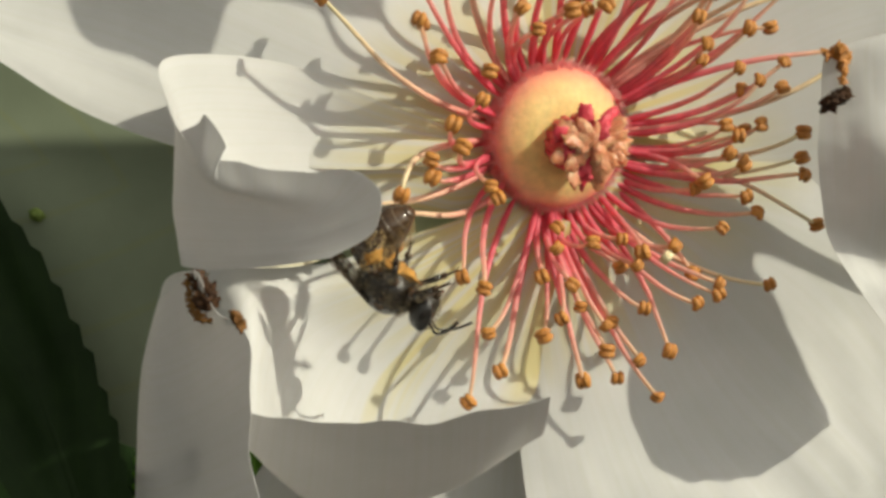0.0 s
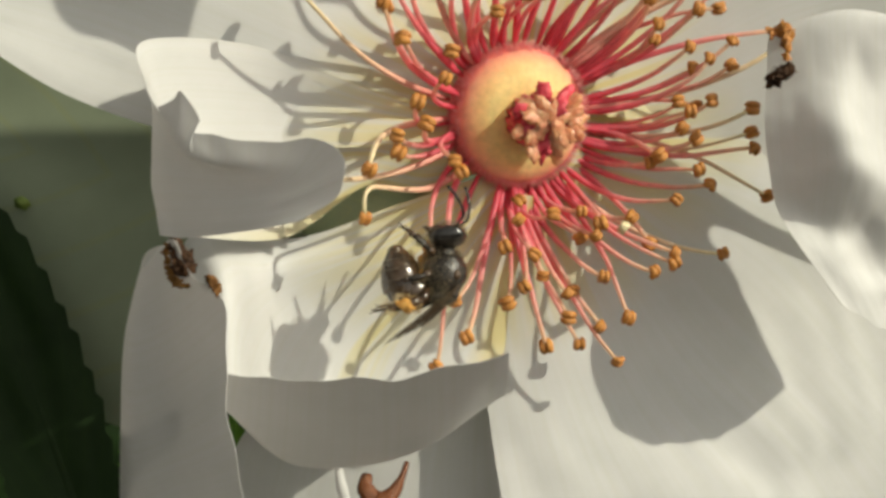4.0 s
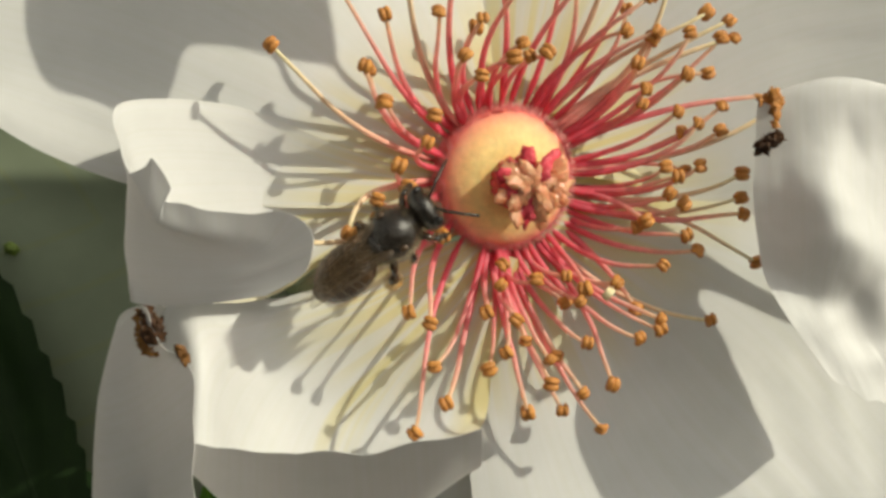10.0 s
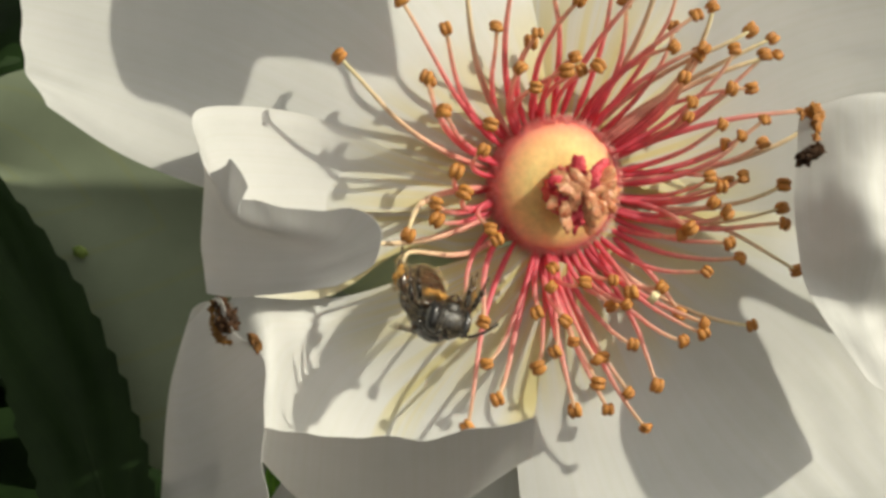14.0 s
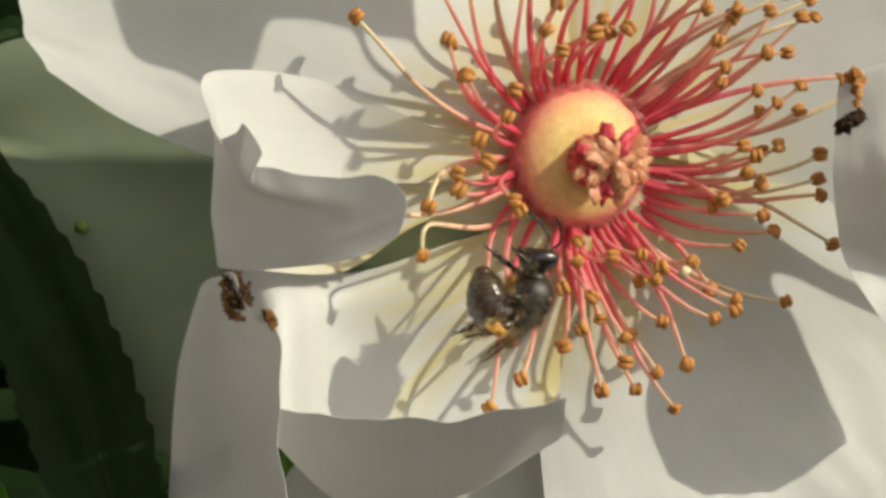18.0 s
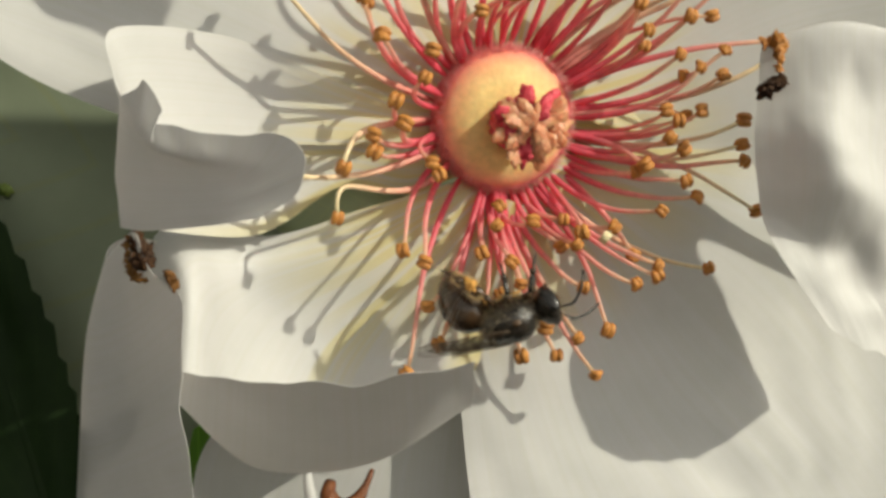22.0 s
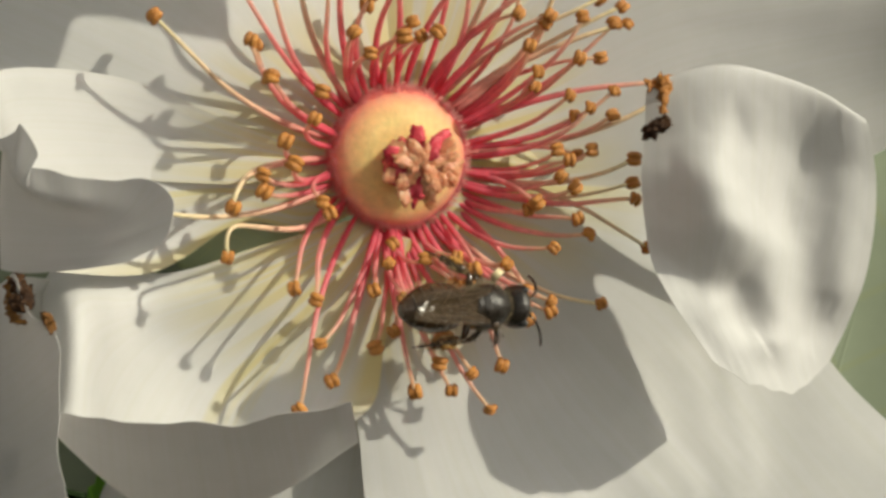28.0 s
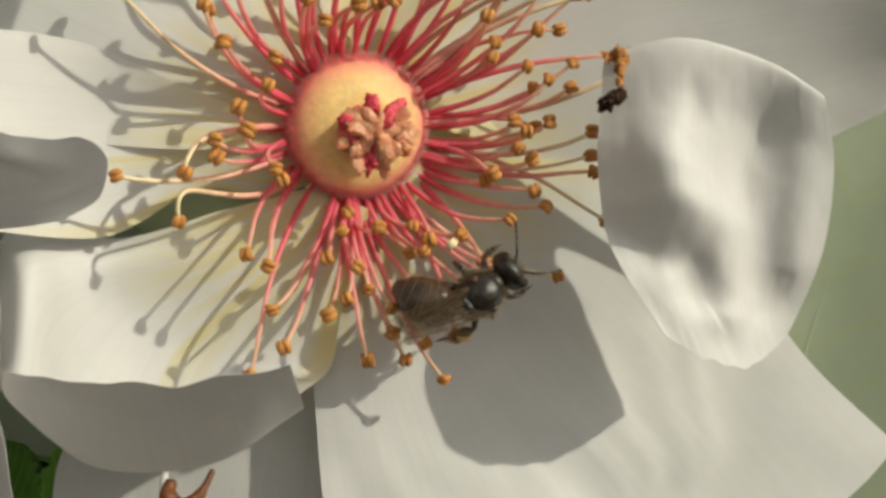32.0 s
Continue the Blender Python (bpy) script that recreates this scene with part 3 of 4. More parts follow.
def rim_down():
    random.seed(77)
    verts, faces, al = [], [], []
    for i in range(2600):
        a, s = random.uniform(0, 2 * math.pi), random.uniform(0.62, 1.0) ** 0.7
        r, h = 3.62 * math.sin(s * math.pi / 2) ** 0.9, 1.9 * math.cos(s * math.pi / 2) ** 0.85
        out = SIDE_A * math.cos(a) + SIDE_B * math.sin(a)
        root = HEART + out * r + AXIS * (h - 0.03)
        way = (out * (0.4 + s) + AXIS * (1.3 - 0.6 * s) + Vector((random.gauss(0, 0.3), random.gauss(0, 0.3), random.gauss(0, 0.3)))).normalized()
        b = way.orthogonal().normalized() * 0.018
        c = way.cross(b)
        o = len(verts)
        verts += [root + b, root - b * 0.5 + c * 0.87, root - b * 0.5 - c * 0.87, root + way * random.uniform(0.22, 0.55)]
        faces += [(o, o + 1, o + 3), (o + 1, o + 2, o + 3), (o + 2, o, o + 3)]
        al += [0.35, 0.35, 0.35, 0.75]
    tagged(part("rim_down", mesh_of("rim_down", verts, faces, FILAMENT, True, {"along": al}), rose, "fine pink down round the receptacle"), kind="stuff")


rim_down()

random.seed(5)
CROWN = HEART + Vector((0.05, -0.1, 0.0))


def column_point(r, a, h):
    return CROWN + SIDE_A * r * math.cos(a) + SIDE_B * r * math.sin(a) + AXIS * h


v, f, _ = tube([column_point(0, 0, h) for h in (1.0, 2.0, 3.0, 3.9)], [1.3, 1.0, 1.05, 1.0], 20)
pistil = part("pistil", mesh_of("pistil", v, f, STYLE_RED), rose, "crimson column of styles")
# single styles run up the outside of the column and end in red knobs
for i in range(16):
    a = i * 0.3927 + random.uniform(-0.12, 0.12)
    h = random.uniform(3.8, 4.3)
    line = [column_point(1.15 + random.uniform(-0.05, 0.1) * k, a + 0.12 * k, 1.7 + (h - 1.7) * k / 4) for k in range(5)]
    v, f, _ = tube(line, [0.2, 0.19, 0.2, 0.22, 0.2], 8)
    part("style", mesh_of("style", v, f, STYLE_RED), pistil)


def stigma_mesh(seed):
    """A fleshy, crinkled cap with a curled rim."""
    random.seed(seed)
    wide, deep = random.uniform(0.42, 0.62), random.uniform(0.26, 0.36)
    off = Vector((seed * 1.3, seed * 0.7, 2.0))
    verts, faces = [], []
    lat, lon = 12, 22
    for i in range(lat + 1):
        a = math.pi * i / lat
        for k in range(lon):
            b = 2 * math.pi * k / lon
            q = Vector((math.sin(a) * math.cos(b), math.sin(a) * math.sin(b), math.cos(a)))
            fold = abs(noise.noise(q * 2.2 + off)) * 0.75 + 0.22 * noise.noise(q * 5.5 + off)
            rim = 1 + 0.25 * math.sin(a) ** 6 * (1 + noise.noise(q * 3 + off))
            s = (0.72 + fold) * rim
            verts.append((q.x * wide * s, q.y * deep * s * 1.1, q.z * 0.14 * (0.7 + 1.3 * fold)))
    for i in range(lat):
        for k in range(lon):
            a, b = i * lon + k, i * lon + (k + 1) % lon
            faces.append((a, a + lon, b + lon, b))
    return verts, faces


for i in range(30):
    r = 1.6 * math.sqrt((i + 0.5) / 30)
    a = i * 2.39996 + random.uniform(-0.3, 0.3)
    red = i in (3, 7, 11, 15, 19, 21, 23, 26, 28)
    place = column_point(r, a, 4.4 - 0.16 * r * r + random.uniform(-0.16, 0.2) - (0.1 if red else 0))
    v, f = stigma_mesh(i + 50)
    tilt = (TO_AXIS @ Euler((random.uniform(-0.5, 0.5) + 0.25 * r * math.sin(a), random.uniform(-0.5, 0.5), a)).to_matrix()).to_4x4()
    part("stigma", mesh_of("stigma", v, f, STYLE_RED if red else STIGMA), pistil, "crimson stigma" if red else "", Matrix.Translation(place * MM) @ tilt)

# anther places of the stamens, quarter by quarter
NORTH = (
    (-0.1, 12.1, 5.2), (-1.0, 9.8, 5.1), (-0.2, 8.3, 4.5), (2.3, 12.4, 4.5), (4.3, 12.3, 3.8), (3.5, 10.6, 3.7),
    (4.3, 9.7, 3.3), (2.1, 7.8, 3.7), (4.9, 14.8, 4.0), (6.4, 14.1, 3.4), (6.2, 11.3, 3.0), (5.8, 10.6, 3.0),
    (7.4, 11.0, 2.5), (9.5, 14.9, 2.6), (0.7, 15.1, 5.5), (3.1, 15.7, 4.8), (7.8, 16.1, 3.3), (10.2, 16.7, 2.7),
    (-2.2, 13.2, 6.1), (-5.0, 10.4, 6.5), (1.8, 6.6, 3.5),
)
EAST = (
    (11.3, 15.4, 2.1), (12.4, 13.9, 1.4), (13.3, 14.4, 1.2), (11.3, 12.2, 1.5), (12.9, 12.3, 1.0), (11.9, 10.8, 1.0),
    (14.6, 12.4, 0.4), (15.4, 13.4, 0.4), (16.6, 13.1, -0.1), (16.3, 12.3, -0.2), (16.9, 12.3, -0.3), (14.5, 10.4, 0.1),
    (15.6, 10.5, -0.3), (12.4, 9.6, 0.6), (14.1, 8.6, -0.1), (16.4, 9.0, -0.8), (15.2, 8.1, -0.6), (16.4, 7.8, -1.0),
    (19.3, 9.7, -1.6), (19.5, 9.3, -1.8), (13.6, 5.9, -0.5), (14.2, 5.4, -0.7), (15.4, 6.0, -1.0), (13.8, 4.6, -0.8),
    (14.6, 4.1, -1.1), (17.7, 5.7, -1.9), (17.7, 4.5, -2.1), (17.9, 3.7, -2.3), (12.6, 3.2, -0.7),
)
SOUTH = (
    (14.8, 2.5, -1.5), (15.5, 1.8, -1.9), (13.6, 1.0, -1.4), (18.7, 1.2, -3.0), (5.3, 0.0, 1.2), (7.1, 0.3, 0.6),
    (11.2, 0.2, -0.7), (9.5, -0.2, -0.3), (9.3, -0.8, -0.3), (4.6, -1.3, 1.1), (6.1, -1.7, 0.6), (13.6, -1.7, -1.9),
    (13.6, -2.3, -2.0), (12.5, -2.7, -1.7), (16.3, -1.8, -2.8), (9.7, -2.9, -0.8), (5.6, -3.3, 0.4), (7.8, -3.7, -0.4),
    (4.7, -4.1, 0.6), (7.9, -4.9, -0.6), (9.6, -5.4, -1.3), (11.1, -5.0, -1.7), (10.6, -7.3, -2.0), (6.7, -6.3, -0.5),
    (2.7, -5.7, 0.9), (2.1, -3.9, 1.5),
)
WEST = (
    (0.5, 5.5, 3.7), (0.9, 4.5, 3.4), (-0.5, 3.9, 3.8), (-0.4, 3.2, 3.6), (2.2, 2.8, 2.7), (2.5, 2.3, 2.5),
    (-1.8, 2.3, 3.9), (-2.0, 0.1, 3.6), (0.9, -1.3, 2.3), (1.9, -1.8, 1.9), (-4.7, 2.0, 4.8), (1.2, -7.1, 1.2),
)


def anther_mesh(seed):
    """Two bent pollen lobes side by side with a furrow along each."""
    random.seed(seed)
    pieces = []
    bend = random.uniform(0.5, 1.1)
    for side in (-1, 1):
        n = 9
        line, rad = [], []
        for i in range(n):
            s = i / (n - 1) * 2 - 1
            line.append((s * 0.36, side * 0.14 + random.uniform(-0.015, 0.015), -bend * 0.26 * s * s))
            rad.append(0.03 + 0.175 * math.sqrt(max(0, 1 - (abs(s) ** 2.6))))
        v, f, a = tube(line, rad, 8)
        pieces.append((v, f))
        ridge = [(x * 0.92, y + side * 0.02, z + r * 0.92) for (x, y, z), r in zip(line, rad)]
        v, f, a = tube(ridge, [0.012 + 0.035 * (1 - abs(i / (n - 1) * 2 - 1)) for i in range(n)], 5)
        pieces.append((v, f))
    pieces.append(ball((0, 0, -0.12), (0.16, 0.16, 0.14), 8, 6, 0.2, seed)[:2])
    v, f, _ = joined(pieces)
    return mesh_of("anther", v, f, ANTHER)


ANTHER_MESHES = [anther_mesh(k) for k in range(7)]


def stamen(tip, k, pale, arch=None):
    tip = Vector(tip)
    rel = tip - HEART
    flat = rel - AXIS * rel.dot(AXIS)
    ang = math.atan2(flat.dot(SIDE_B), flat.dot(SIDE_A))
    # threads leave the rim steeply and sweep aside, most of them away from the drooping side
    down = math.atan2(-SIDE_B.y, -SIDE_A.y)
    aside = (ang - down + math.pi) % (2 * math.pi) - math.pi
    ang -= (0.14 + 0.16 * random.random()) * math.copysign(1, aside) * (1.0 if random.random() < 0.75 else -0.7) * min(1.0, 0.4 + abs(aside))
    out = SIDE_A * math.cos(ang) + SIDE_B * math.sin(ang)
    ring_r = random.uniform(3.3, 3.55)
    base = HEART + out * ring_r + AXIS * random.uniform(-0.3, 0.55)
    length = (tip - base).length
    straight = (tip - base).normalized()
    c1 = base + out * length * random.uniform(0.38, 0.5) + AXIS * length * random.uniform(0.04, 0.2)
    c2 = tip - straight * length * 0.30 + AXIS * length * random.uniform(0.04, 0.2) + (c1 - base - straight * (c1 - base).dot(straight)) * 0.55
    if arch:
        c1, c2 = base + out * length * 0.55 + AXIS * 1.2, tip + Vector(arch)
    hook = straight.cross(AXIS).normalized() * random.uniform(-0.3, 0.3)
    line = []
    for i in range(19):
        s = i / 18
        line.append(base * (1 - s) ** 3 + c1 * 3 * s * (1 - s) ** 2 + c2 * 3 * s * s * (1 - s) + tip * s ** 3 + hook * 4 * max(0.0, s - 0.6) * (1 - s) / 0.4)
    r0 = random.uniform(0.14, 0.182)
    v, f, a = tube(line, [r0 * (1.2 - 0.62 * (i / 18) ** 0.8) * min(1.0, 0.45 + 0.3 * i) for i in range(19)], 7)
    st = part("stamen", mesh_of("filament", v, f, FILAMENT_PALE if pale else FILAMENT, True, a), rose, "cream-yellow stamen" if pale else "")
    way = (line[-1] - line[-2]).normalized()
    face = Vector((0, 0, 1)).rotation_difference((way * 0.5 + Vector((random.uniform(-0.5, 0.5), random.uniform(-0.5, 0.5), 1))).normalized()).to_matrix()
    turn = (face @ Matrix.Rotation(random.uniform(0, 6.28), 3, "Z")).to_4x4()
    size = random.uniform(0.85, 1.12)
    part("anther", ANTHER_MESHES[k % 7], st, "", Matrix.Translation(tip * MM) @ turn @ Matrix.Diagonal((size, size, size, 1)))


random.seed(11)
count = 0
for ring in (NORTH, EAST, SOUTH, WEST):
    for tip in ring:
        far = (Vector(tip) - HEART).length
        arch = (-0.4, 3.2, 1.0) if ring is WEST and tip is WEST[7] else (0.2, 1.6, 0.8) if ring is WEST and tip is WEST[6] else None
        stamen(tip, count, arch is not None or (far > 12.2 and count % 3 != 0), arch)
        count += 1
# paired stamens that crowd in beside the others
crowd = [tip for ring in (NORTH, EAST) for tip in ring[1::3] if 7.5 < (Vector(tip) - HEART).length < 12]
for tip in crowd:
    near = HEART + (Vector(tip) - HEART) * random.uniform(0.9, 1.0) + Vector((random.uniform(-0.6, 0.6), random.uniform(-0.6, 0.6), random.uniform(-0.7, -0.3)))
    stamen(near, count, False)
    count += 1
# shorter ones fill the fan on the drooping side
for a, b in zip(SOUTH[4::3], SOUTH[5::3]):
    near = HEART + (Vector(a).lerp(Vector(b), random.uniform(0.3, 0.7)) - HEART) * random.uniform(0.82, 0.98) + Vector((random.uniform(-0.5, 0.5), 0, -0.5))
    stamen(near, count, False)
    count += 1



def scrap(path, radii, mat, name, label, lump=0.5, seed=0.0):
    """A withered scrap along a short path: a smooth curl, or torn flakes if lumpy."""
    pts = [Vector(p) for p in path]
    n = len(path) - 1

    def width(k):
        i = min(int(k * n), n - 1)
        return radii[i] + (radii[i + 1] - radii[i]) * (k * n - i)

    pieces = []
    if lump > 0.3:
        random.seed(int(seed * 10) + 3)
        for k in range(4 * n + 5):
            s = k / (4 * n + 4)
            q = width(s) * random.uniform(0.7, 1.1)
            at = catmull(pts, s) + Vector((random.gauss(0, 0.22), random.gauss(0, 0.22), random.gauss(0, 0.1))) * width(s)
            turn = Euler((random.gauss(0, 0.5), random.gauss(0, 0.5), random.uniform(0, 6.28))).to_matrix()
            pieces.append(ball(at, (q, q * 0.6, q * 0.22), 12, 8, 1.3, seed + k * 1.7, turn)[:2])
    else:
        pieces.append(tube([catmull(pts, k / 24) for k in range(25)], [width(k / 24) * (1 + 0.2 * noise.noise(Vector((k * 0.5, seed, 0)))) for k in range(25)], 12)[:2])
    v, f, _ = joined(pieces)
    return part(name, mesh_of(name, v, f, mat, True, {"along": [1.0] * len(v), "across": [0.0] * len(v)}), rose, label)


scrap([(-9.6, -0.75, 8.9), (-9.4, -1.3, 9.3), (-9.15, -1.8, 9.9), (-8.75, -2.1, 10.4), (-8.8, -1.6, 10.1)],
      [0.2, 0.32, 0.44, 0.38, 0.25], WITHERED, "withered_edge", "burnt brown torn petal edge", 0.6, 0.0)
scrap([(-9.95, -1.0, 8.8), (-9.85, -1.7, 9.2), (-9.5, -2.4, 9.8), (-8.9, -2.75, 10.3)],
      [0.12, 0.2, 0.24, 0.16], SCORCHED, "withered_edge", "orange-brown scorched rim of the torn edge", 0.6, 1.5)
scrap([(-7.77, -2.40, 11.10), (-7.52, -2.65, 11.20), (-7.36, -2.90, 11.30)],
      [0.16, 0.24, 0.2], SCORCHED, "withered_edge", "burnt brown fleck on the petal rim", 0.6, 1.0)
scrap([(17.63, 6.59, 1.20), (18.00, 6.92, 1.50), (18.47, 7.14, 1.60)],
      [0.28, 0.42, 0.3], WITHERED, "withered_edge", "brown crumpled petal tip", 0.6, 2.0)
scrap([(17.97, 9.11, 0.90), (18.53, 8.94, 1.20), (18.42, 8.25, 1.50), (18.37, 7.63, 1.60)],
      [0.4, 0.42, 0.26, 0.2], ANTHER, "withered_edge", "ochre dried petal corner with clinging anthers", 0.6, 3.0)
scrap([(-2.18, -12.09, 2.00), (-2.24, -12.66, 2.40), (-1.68, -13.21, 2.60), (-0.96, -12.86, 2.60), (-0.53, -12.18, 2.40), (-0.27, -11.51, 2.00)],
      [0.26, 0.42, 0.48, 0.36, 0.18, 0.13], SEPAL_BROWN, "petal_curl", "glossy brown withered petal tip curled like a hook", 0.1, 4.0)
scrap([(-4.2, -12.4, -5.2), (-4.0, -14.0, -4.9), (-3.4, -15.8, -5.1), (-2.5, -17.6, -5.4)],
      [0.16, 0.3, 0.28, 0.2], PETAL, "petal_curl", "thin white rolled petal margin", 0.1, 7.0)
scrap([(24.14, 12.32, -4.60), (24.37, 12.06, -4.60)],
      [0.1, 0.07], WITHERED, "petal_speck", "brown speck on the petal", 0.6, 5.0)
scrap([(10.47, -0.29, -0.20), (10.77, -0.52, -0.20)],
      [0.3, 0.36], BUD_CREAM, "unripe_anther", "pale cream unopened anther", 0.1, 6.0)

# ---- leaves ----
def leaf(name, base, tip, half, facing, mat, label, droop=2.0, teeth=16, seed=0.0, bow=0.0):
    base, tip, facing = Vector(base), Vector(tip), Vector(facing)
    way = tip - base
    length = way.length
    way.normalize()
    side = facing.cross(way).normalized()
    up = way.cross(side).normalized()
    thing = new(name)
    thing.matrix_world = ROOT @ Matrix.Translation(base * MM)
    tagged(thing, label, "leaf", "leaves of the rose bush")

    def point(s, t):
        a = t * 2 - 1
        w = half * (math.sin(math.pi * min(s, 1) ** 0.78)) ** 0.75
        saw = 1 + (0.24 / half) * abs(a) ** 4 * (2 * ((s * teeth) % 1.0) - 1)
        lift = abs(a) * half * 0.16 - droop * s * s + 0.5 * noise.noise(Vector((s * 4 + seed, a * 2, seed)))
        return way * length * s + side * (a * w * saw + bow * math.sin(math.pi * s)) + up * lift

    v, f, a = sheet(point, 64, 16, 0.3)
    blade = part("blade", mesh_of("leaf_blade", v, f, mat, True, a), thing)
    rib = [point(i / 20, 0.5) - up * 0.15 for i in range(21)]
    v, f, a = tube(rib, [0.55 * (1 - i / 22) for i in range(21)], 8)
    part("midrib", mesh_of("midrib", v, f, mat, True, {**a, "across": [0.0] * len(v)}), thing)
    stalk = [Vector((0, 0, 0)), -way * 3 - up * 1, -way * 7 - up * 3.5, -way * 11 - up * 8]
    v, f, a = tube(stalk, [0.5, 0.45, 0.45, 0.5], 8)
    part("leafstalk", mesh_of("leafstalk", v, f, STEM), thing)
    return thing


spotted = leaf("rose_leaf", (12, -6, -22), (-40, 10, -20), 16.5, (0, 0, 1), LEAF_PALE, "pale grey-green leaf showing its underside in shade", 1.0, 18, 1.0)
v, f, _ = ball((-38.4, 8.2, 2.4), (0.5, 0.4, 0.2), 12, 8, 0.7, 3.0)
part("leaf_spot", mesh_of("leaf_spot", v, f, LEAF_FLECK), spotted, "yellow-green fleck on the leaf")
leaf("rose_leaf", (-19.1, -24.5, -13.5), (-35.3, 11.8, -14), 3.7, (0.1, 0, 1), LEAF_DARK, "dark green serrated leaf, deep shade put into its colour", 0.5, 18, 2.0, -2.0)
leaf("rose_leaf", (30, -22, -18), (44, 26, -17), 15, (0, 0, 1), LEAF_PALE, "pale grey-green leaf behind the crumpled petal", 1.0, 18, 3.0)
leaf("rose_leaf", (-12.5, -26, -12.5), (-9.4, -8.5, -12), 2.6, (0.3, 0.2, 1), LEAF_BRIGHT, "bright green leaflet behind the flower, sunlight put into its colour", 0.5, 14, 4.0)
leaf("rose_leaf", (-31, -36, -27), (-37, -13.5, -26), 4, (0.1, 0.1, 1), LEAF_BRIGHT, "bright green leaf behind the dark one, sunlight put into its colour", 0.5, 14, 6.0)
leaf("rose_leaf", (-16.5, -21, -20), (-19.6, -11.6, -20), 2.0, (0.2, 0.2, 1), LEAF_BRIGHT, "small green leaflet beside the dark leaf, sunlight put into its colour", 0.5, 12, 7.0)
leaf("rose_leaf", (-57, 10, -34), (-46, 34, -34), 12, (0.3, 0.2, 1), LEAF_BRIGHT, "bright green leaf beside the flower, sunlight put into its colour", 1.0, 14, 5.0)

# ---- the bee: x forward, y to its left, z up from its back ----
bee = new("bee")
tagged(bee, "small dark bee with smoky wings, gathering orange pollen on the stamens", "bee")


def hairs(centre, radii, count, length, seed, keep):
    random.seed(seed)
    verts, faces = [], []
    c = Vector(centre)
    while len(faces) < count * 3:
        q = Vector((random.gauss(0, 1), random.gauss(0, 1), random.gauss(0, 1))).normalized()
        if not keep(q):
            continue
        p = c + Vector((q.x * radii[0], q.y * radii[1], q.z * radii[2]))
        tipp = p + (q + Vector((random.uniform(-0.5, 0.1), random.uniform(-0.4, 0.4), random.uniform(-0.3, 0.3)))).normalized() * length * random.uniform(0.5, 1.1)
        a = q.orthogonal().normalized() * 0.009
        b = q.cross(a)
        o = len(verts)
        verts += [p + a, p - a * 0.5 + b * 0.87, p - a * 0.5 - b * 0.87, tipp]
        faces += [(o, o + 1, o + 3), (o + 1, o + 2, o + 3), (o + 2, o, o + 3)]
    return verts, faces


v, f, _ = joined([ball((0, 0, 0.02), (1.18, 1.08, 1.04), 30, 20, 0.04, 1.0)[:2], ball((-0.92, 0, 0.0), (0.5, 0.78, 0.74), 20, 12, 0.05, 2.0)[:2],
                  ball((0.88, 0, -0.05), (0.46, 0.66, 0.62), 18, 12, 0.04, 3.0)[:2]])
thorax = part("thorax", mesh_of("thorax", v, f, CHITIN), bee, "black glossy thorax fringed with pale hair")
v, f, _ = ball((0.12, 0, 0.30), (0.92, 0.86, 0.80), 26, 16, 0.03, 4.0)
part("scutum", mesh_of("scutum", v, f, CHITIN), thorax, "smooth shining black back plate")
v, f, _ = ball((-0.80, 0, 0.62), (0.30, 0.60, 0.30), 16, 10, 0.04, 1.0)
part("scutellum", mesh_of("scutellum", v, f, CHITIN), thorax)
v, f = hairs((0, 0, 0), (1.18, 1.08, 1.04), 2600, 0.27, 3, lambda q: q.z < 0.35 or abs(q.x) > 0.72)
part("hair", mesh_of("thorax_hair", v, f, HAIR, False), thorax, "short pale tan hair")
v, f = hairs((-0.92, 0, 0.0), (0.5, 0.78, 0.74), 700, 0.24, 4, lambda q: q.x < 0.2)
part("hair", mesh_of("rump_hair", v, f, HAIR, False), thorax, "pale tan hair")
for side in (-1, 1):
    v, f, _ = ball((0.1, side * 0.86, 0.62), (0.24, 0.16, 0.17), 10, 7)
    part("wing_base", mesh_of("wing_base", v, f, CHITIN_BROWN), thorax)

BAND = grainy("bee_band", (0.10, 0.075, 0.05), (0.2, 0.16, 0.11), 2000.0, 0.7)

# head
v, f, _ = joined([ball((0, 0, 0.02), (0.56, 1.0, 0.86), 24, 16, 0.03, 5.0)[:2], ball((0.26, 0, -0.40), (0.36, 0.50, 0.42), 16, 10, 0.03, 6.0)[:2],
                  ball((0.30, 0, 0.10), (0.26, 0.40, 0.34), 14, 9, 0.03, 7.0)[:2]])
head = part("head", mesh_of("head", v, f, CHITIN), bee, "broad black head", shift(1.66, 0, -0.10, 0, 18, 0))
for side in (-1, 1):
    v, f, _ = ball((0.14, side * 0.78, 0.02), (0.37, 0.27, 0.70), 18, 12)
    part("compound_eye", mesh_of("compound_eye", v, f, EYE_BLACK), head, "glossy black compound eye")
    v, f, _ = tube([(0.35, side * 0.30, -0.66), (0.54, side * 0.22, -0.86), (0.58, side * 0.02, -1.0)], [0.11, 0.10, 0.03], 8)
    part("mandible", mesh_of("mandible", v, f, CHITIN_BROWN), head)
for y, x in ((0.0, 0.06), (0.14, -0.06), (-0.14, -0.06)):
    v, f, _ = ball((x, y, 0.86), (0.055, 0.055, 0.045), 8, 6)
    part("ocellus", mesh_of("ocellus", v, f, EYE_BLACK), head)
v, f = hairs((0.1, 0, 0.0), (0.54, 0.94, 0.84), 520, 0.2, 8, lambda q: q.x > 0.1 and abs(q.y) < 0.62 or q.x < -0.5)
part("hair", mesh_of("face_hair", v, f, HAIR, False), head)
antennae = []
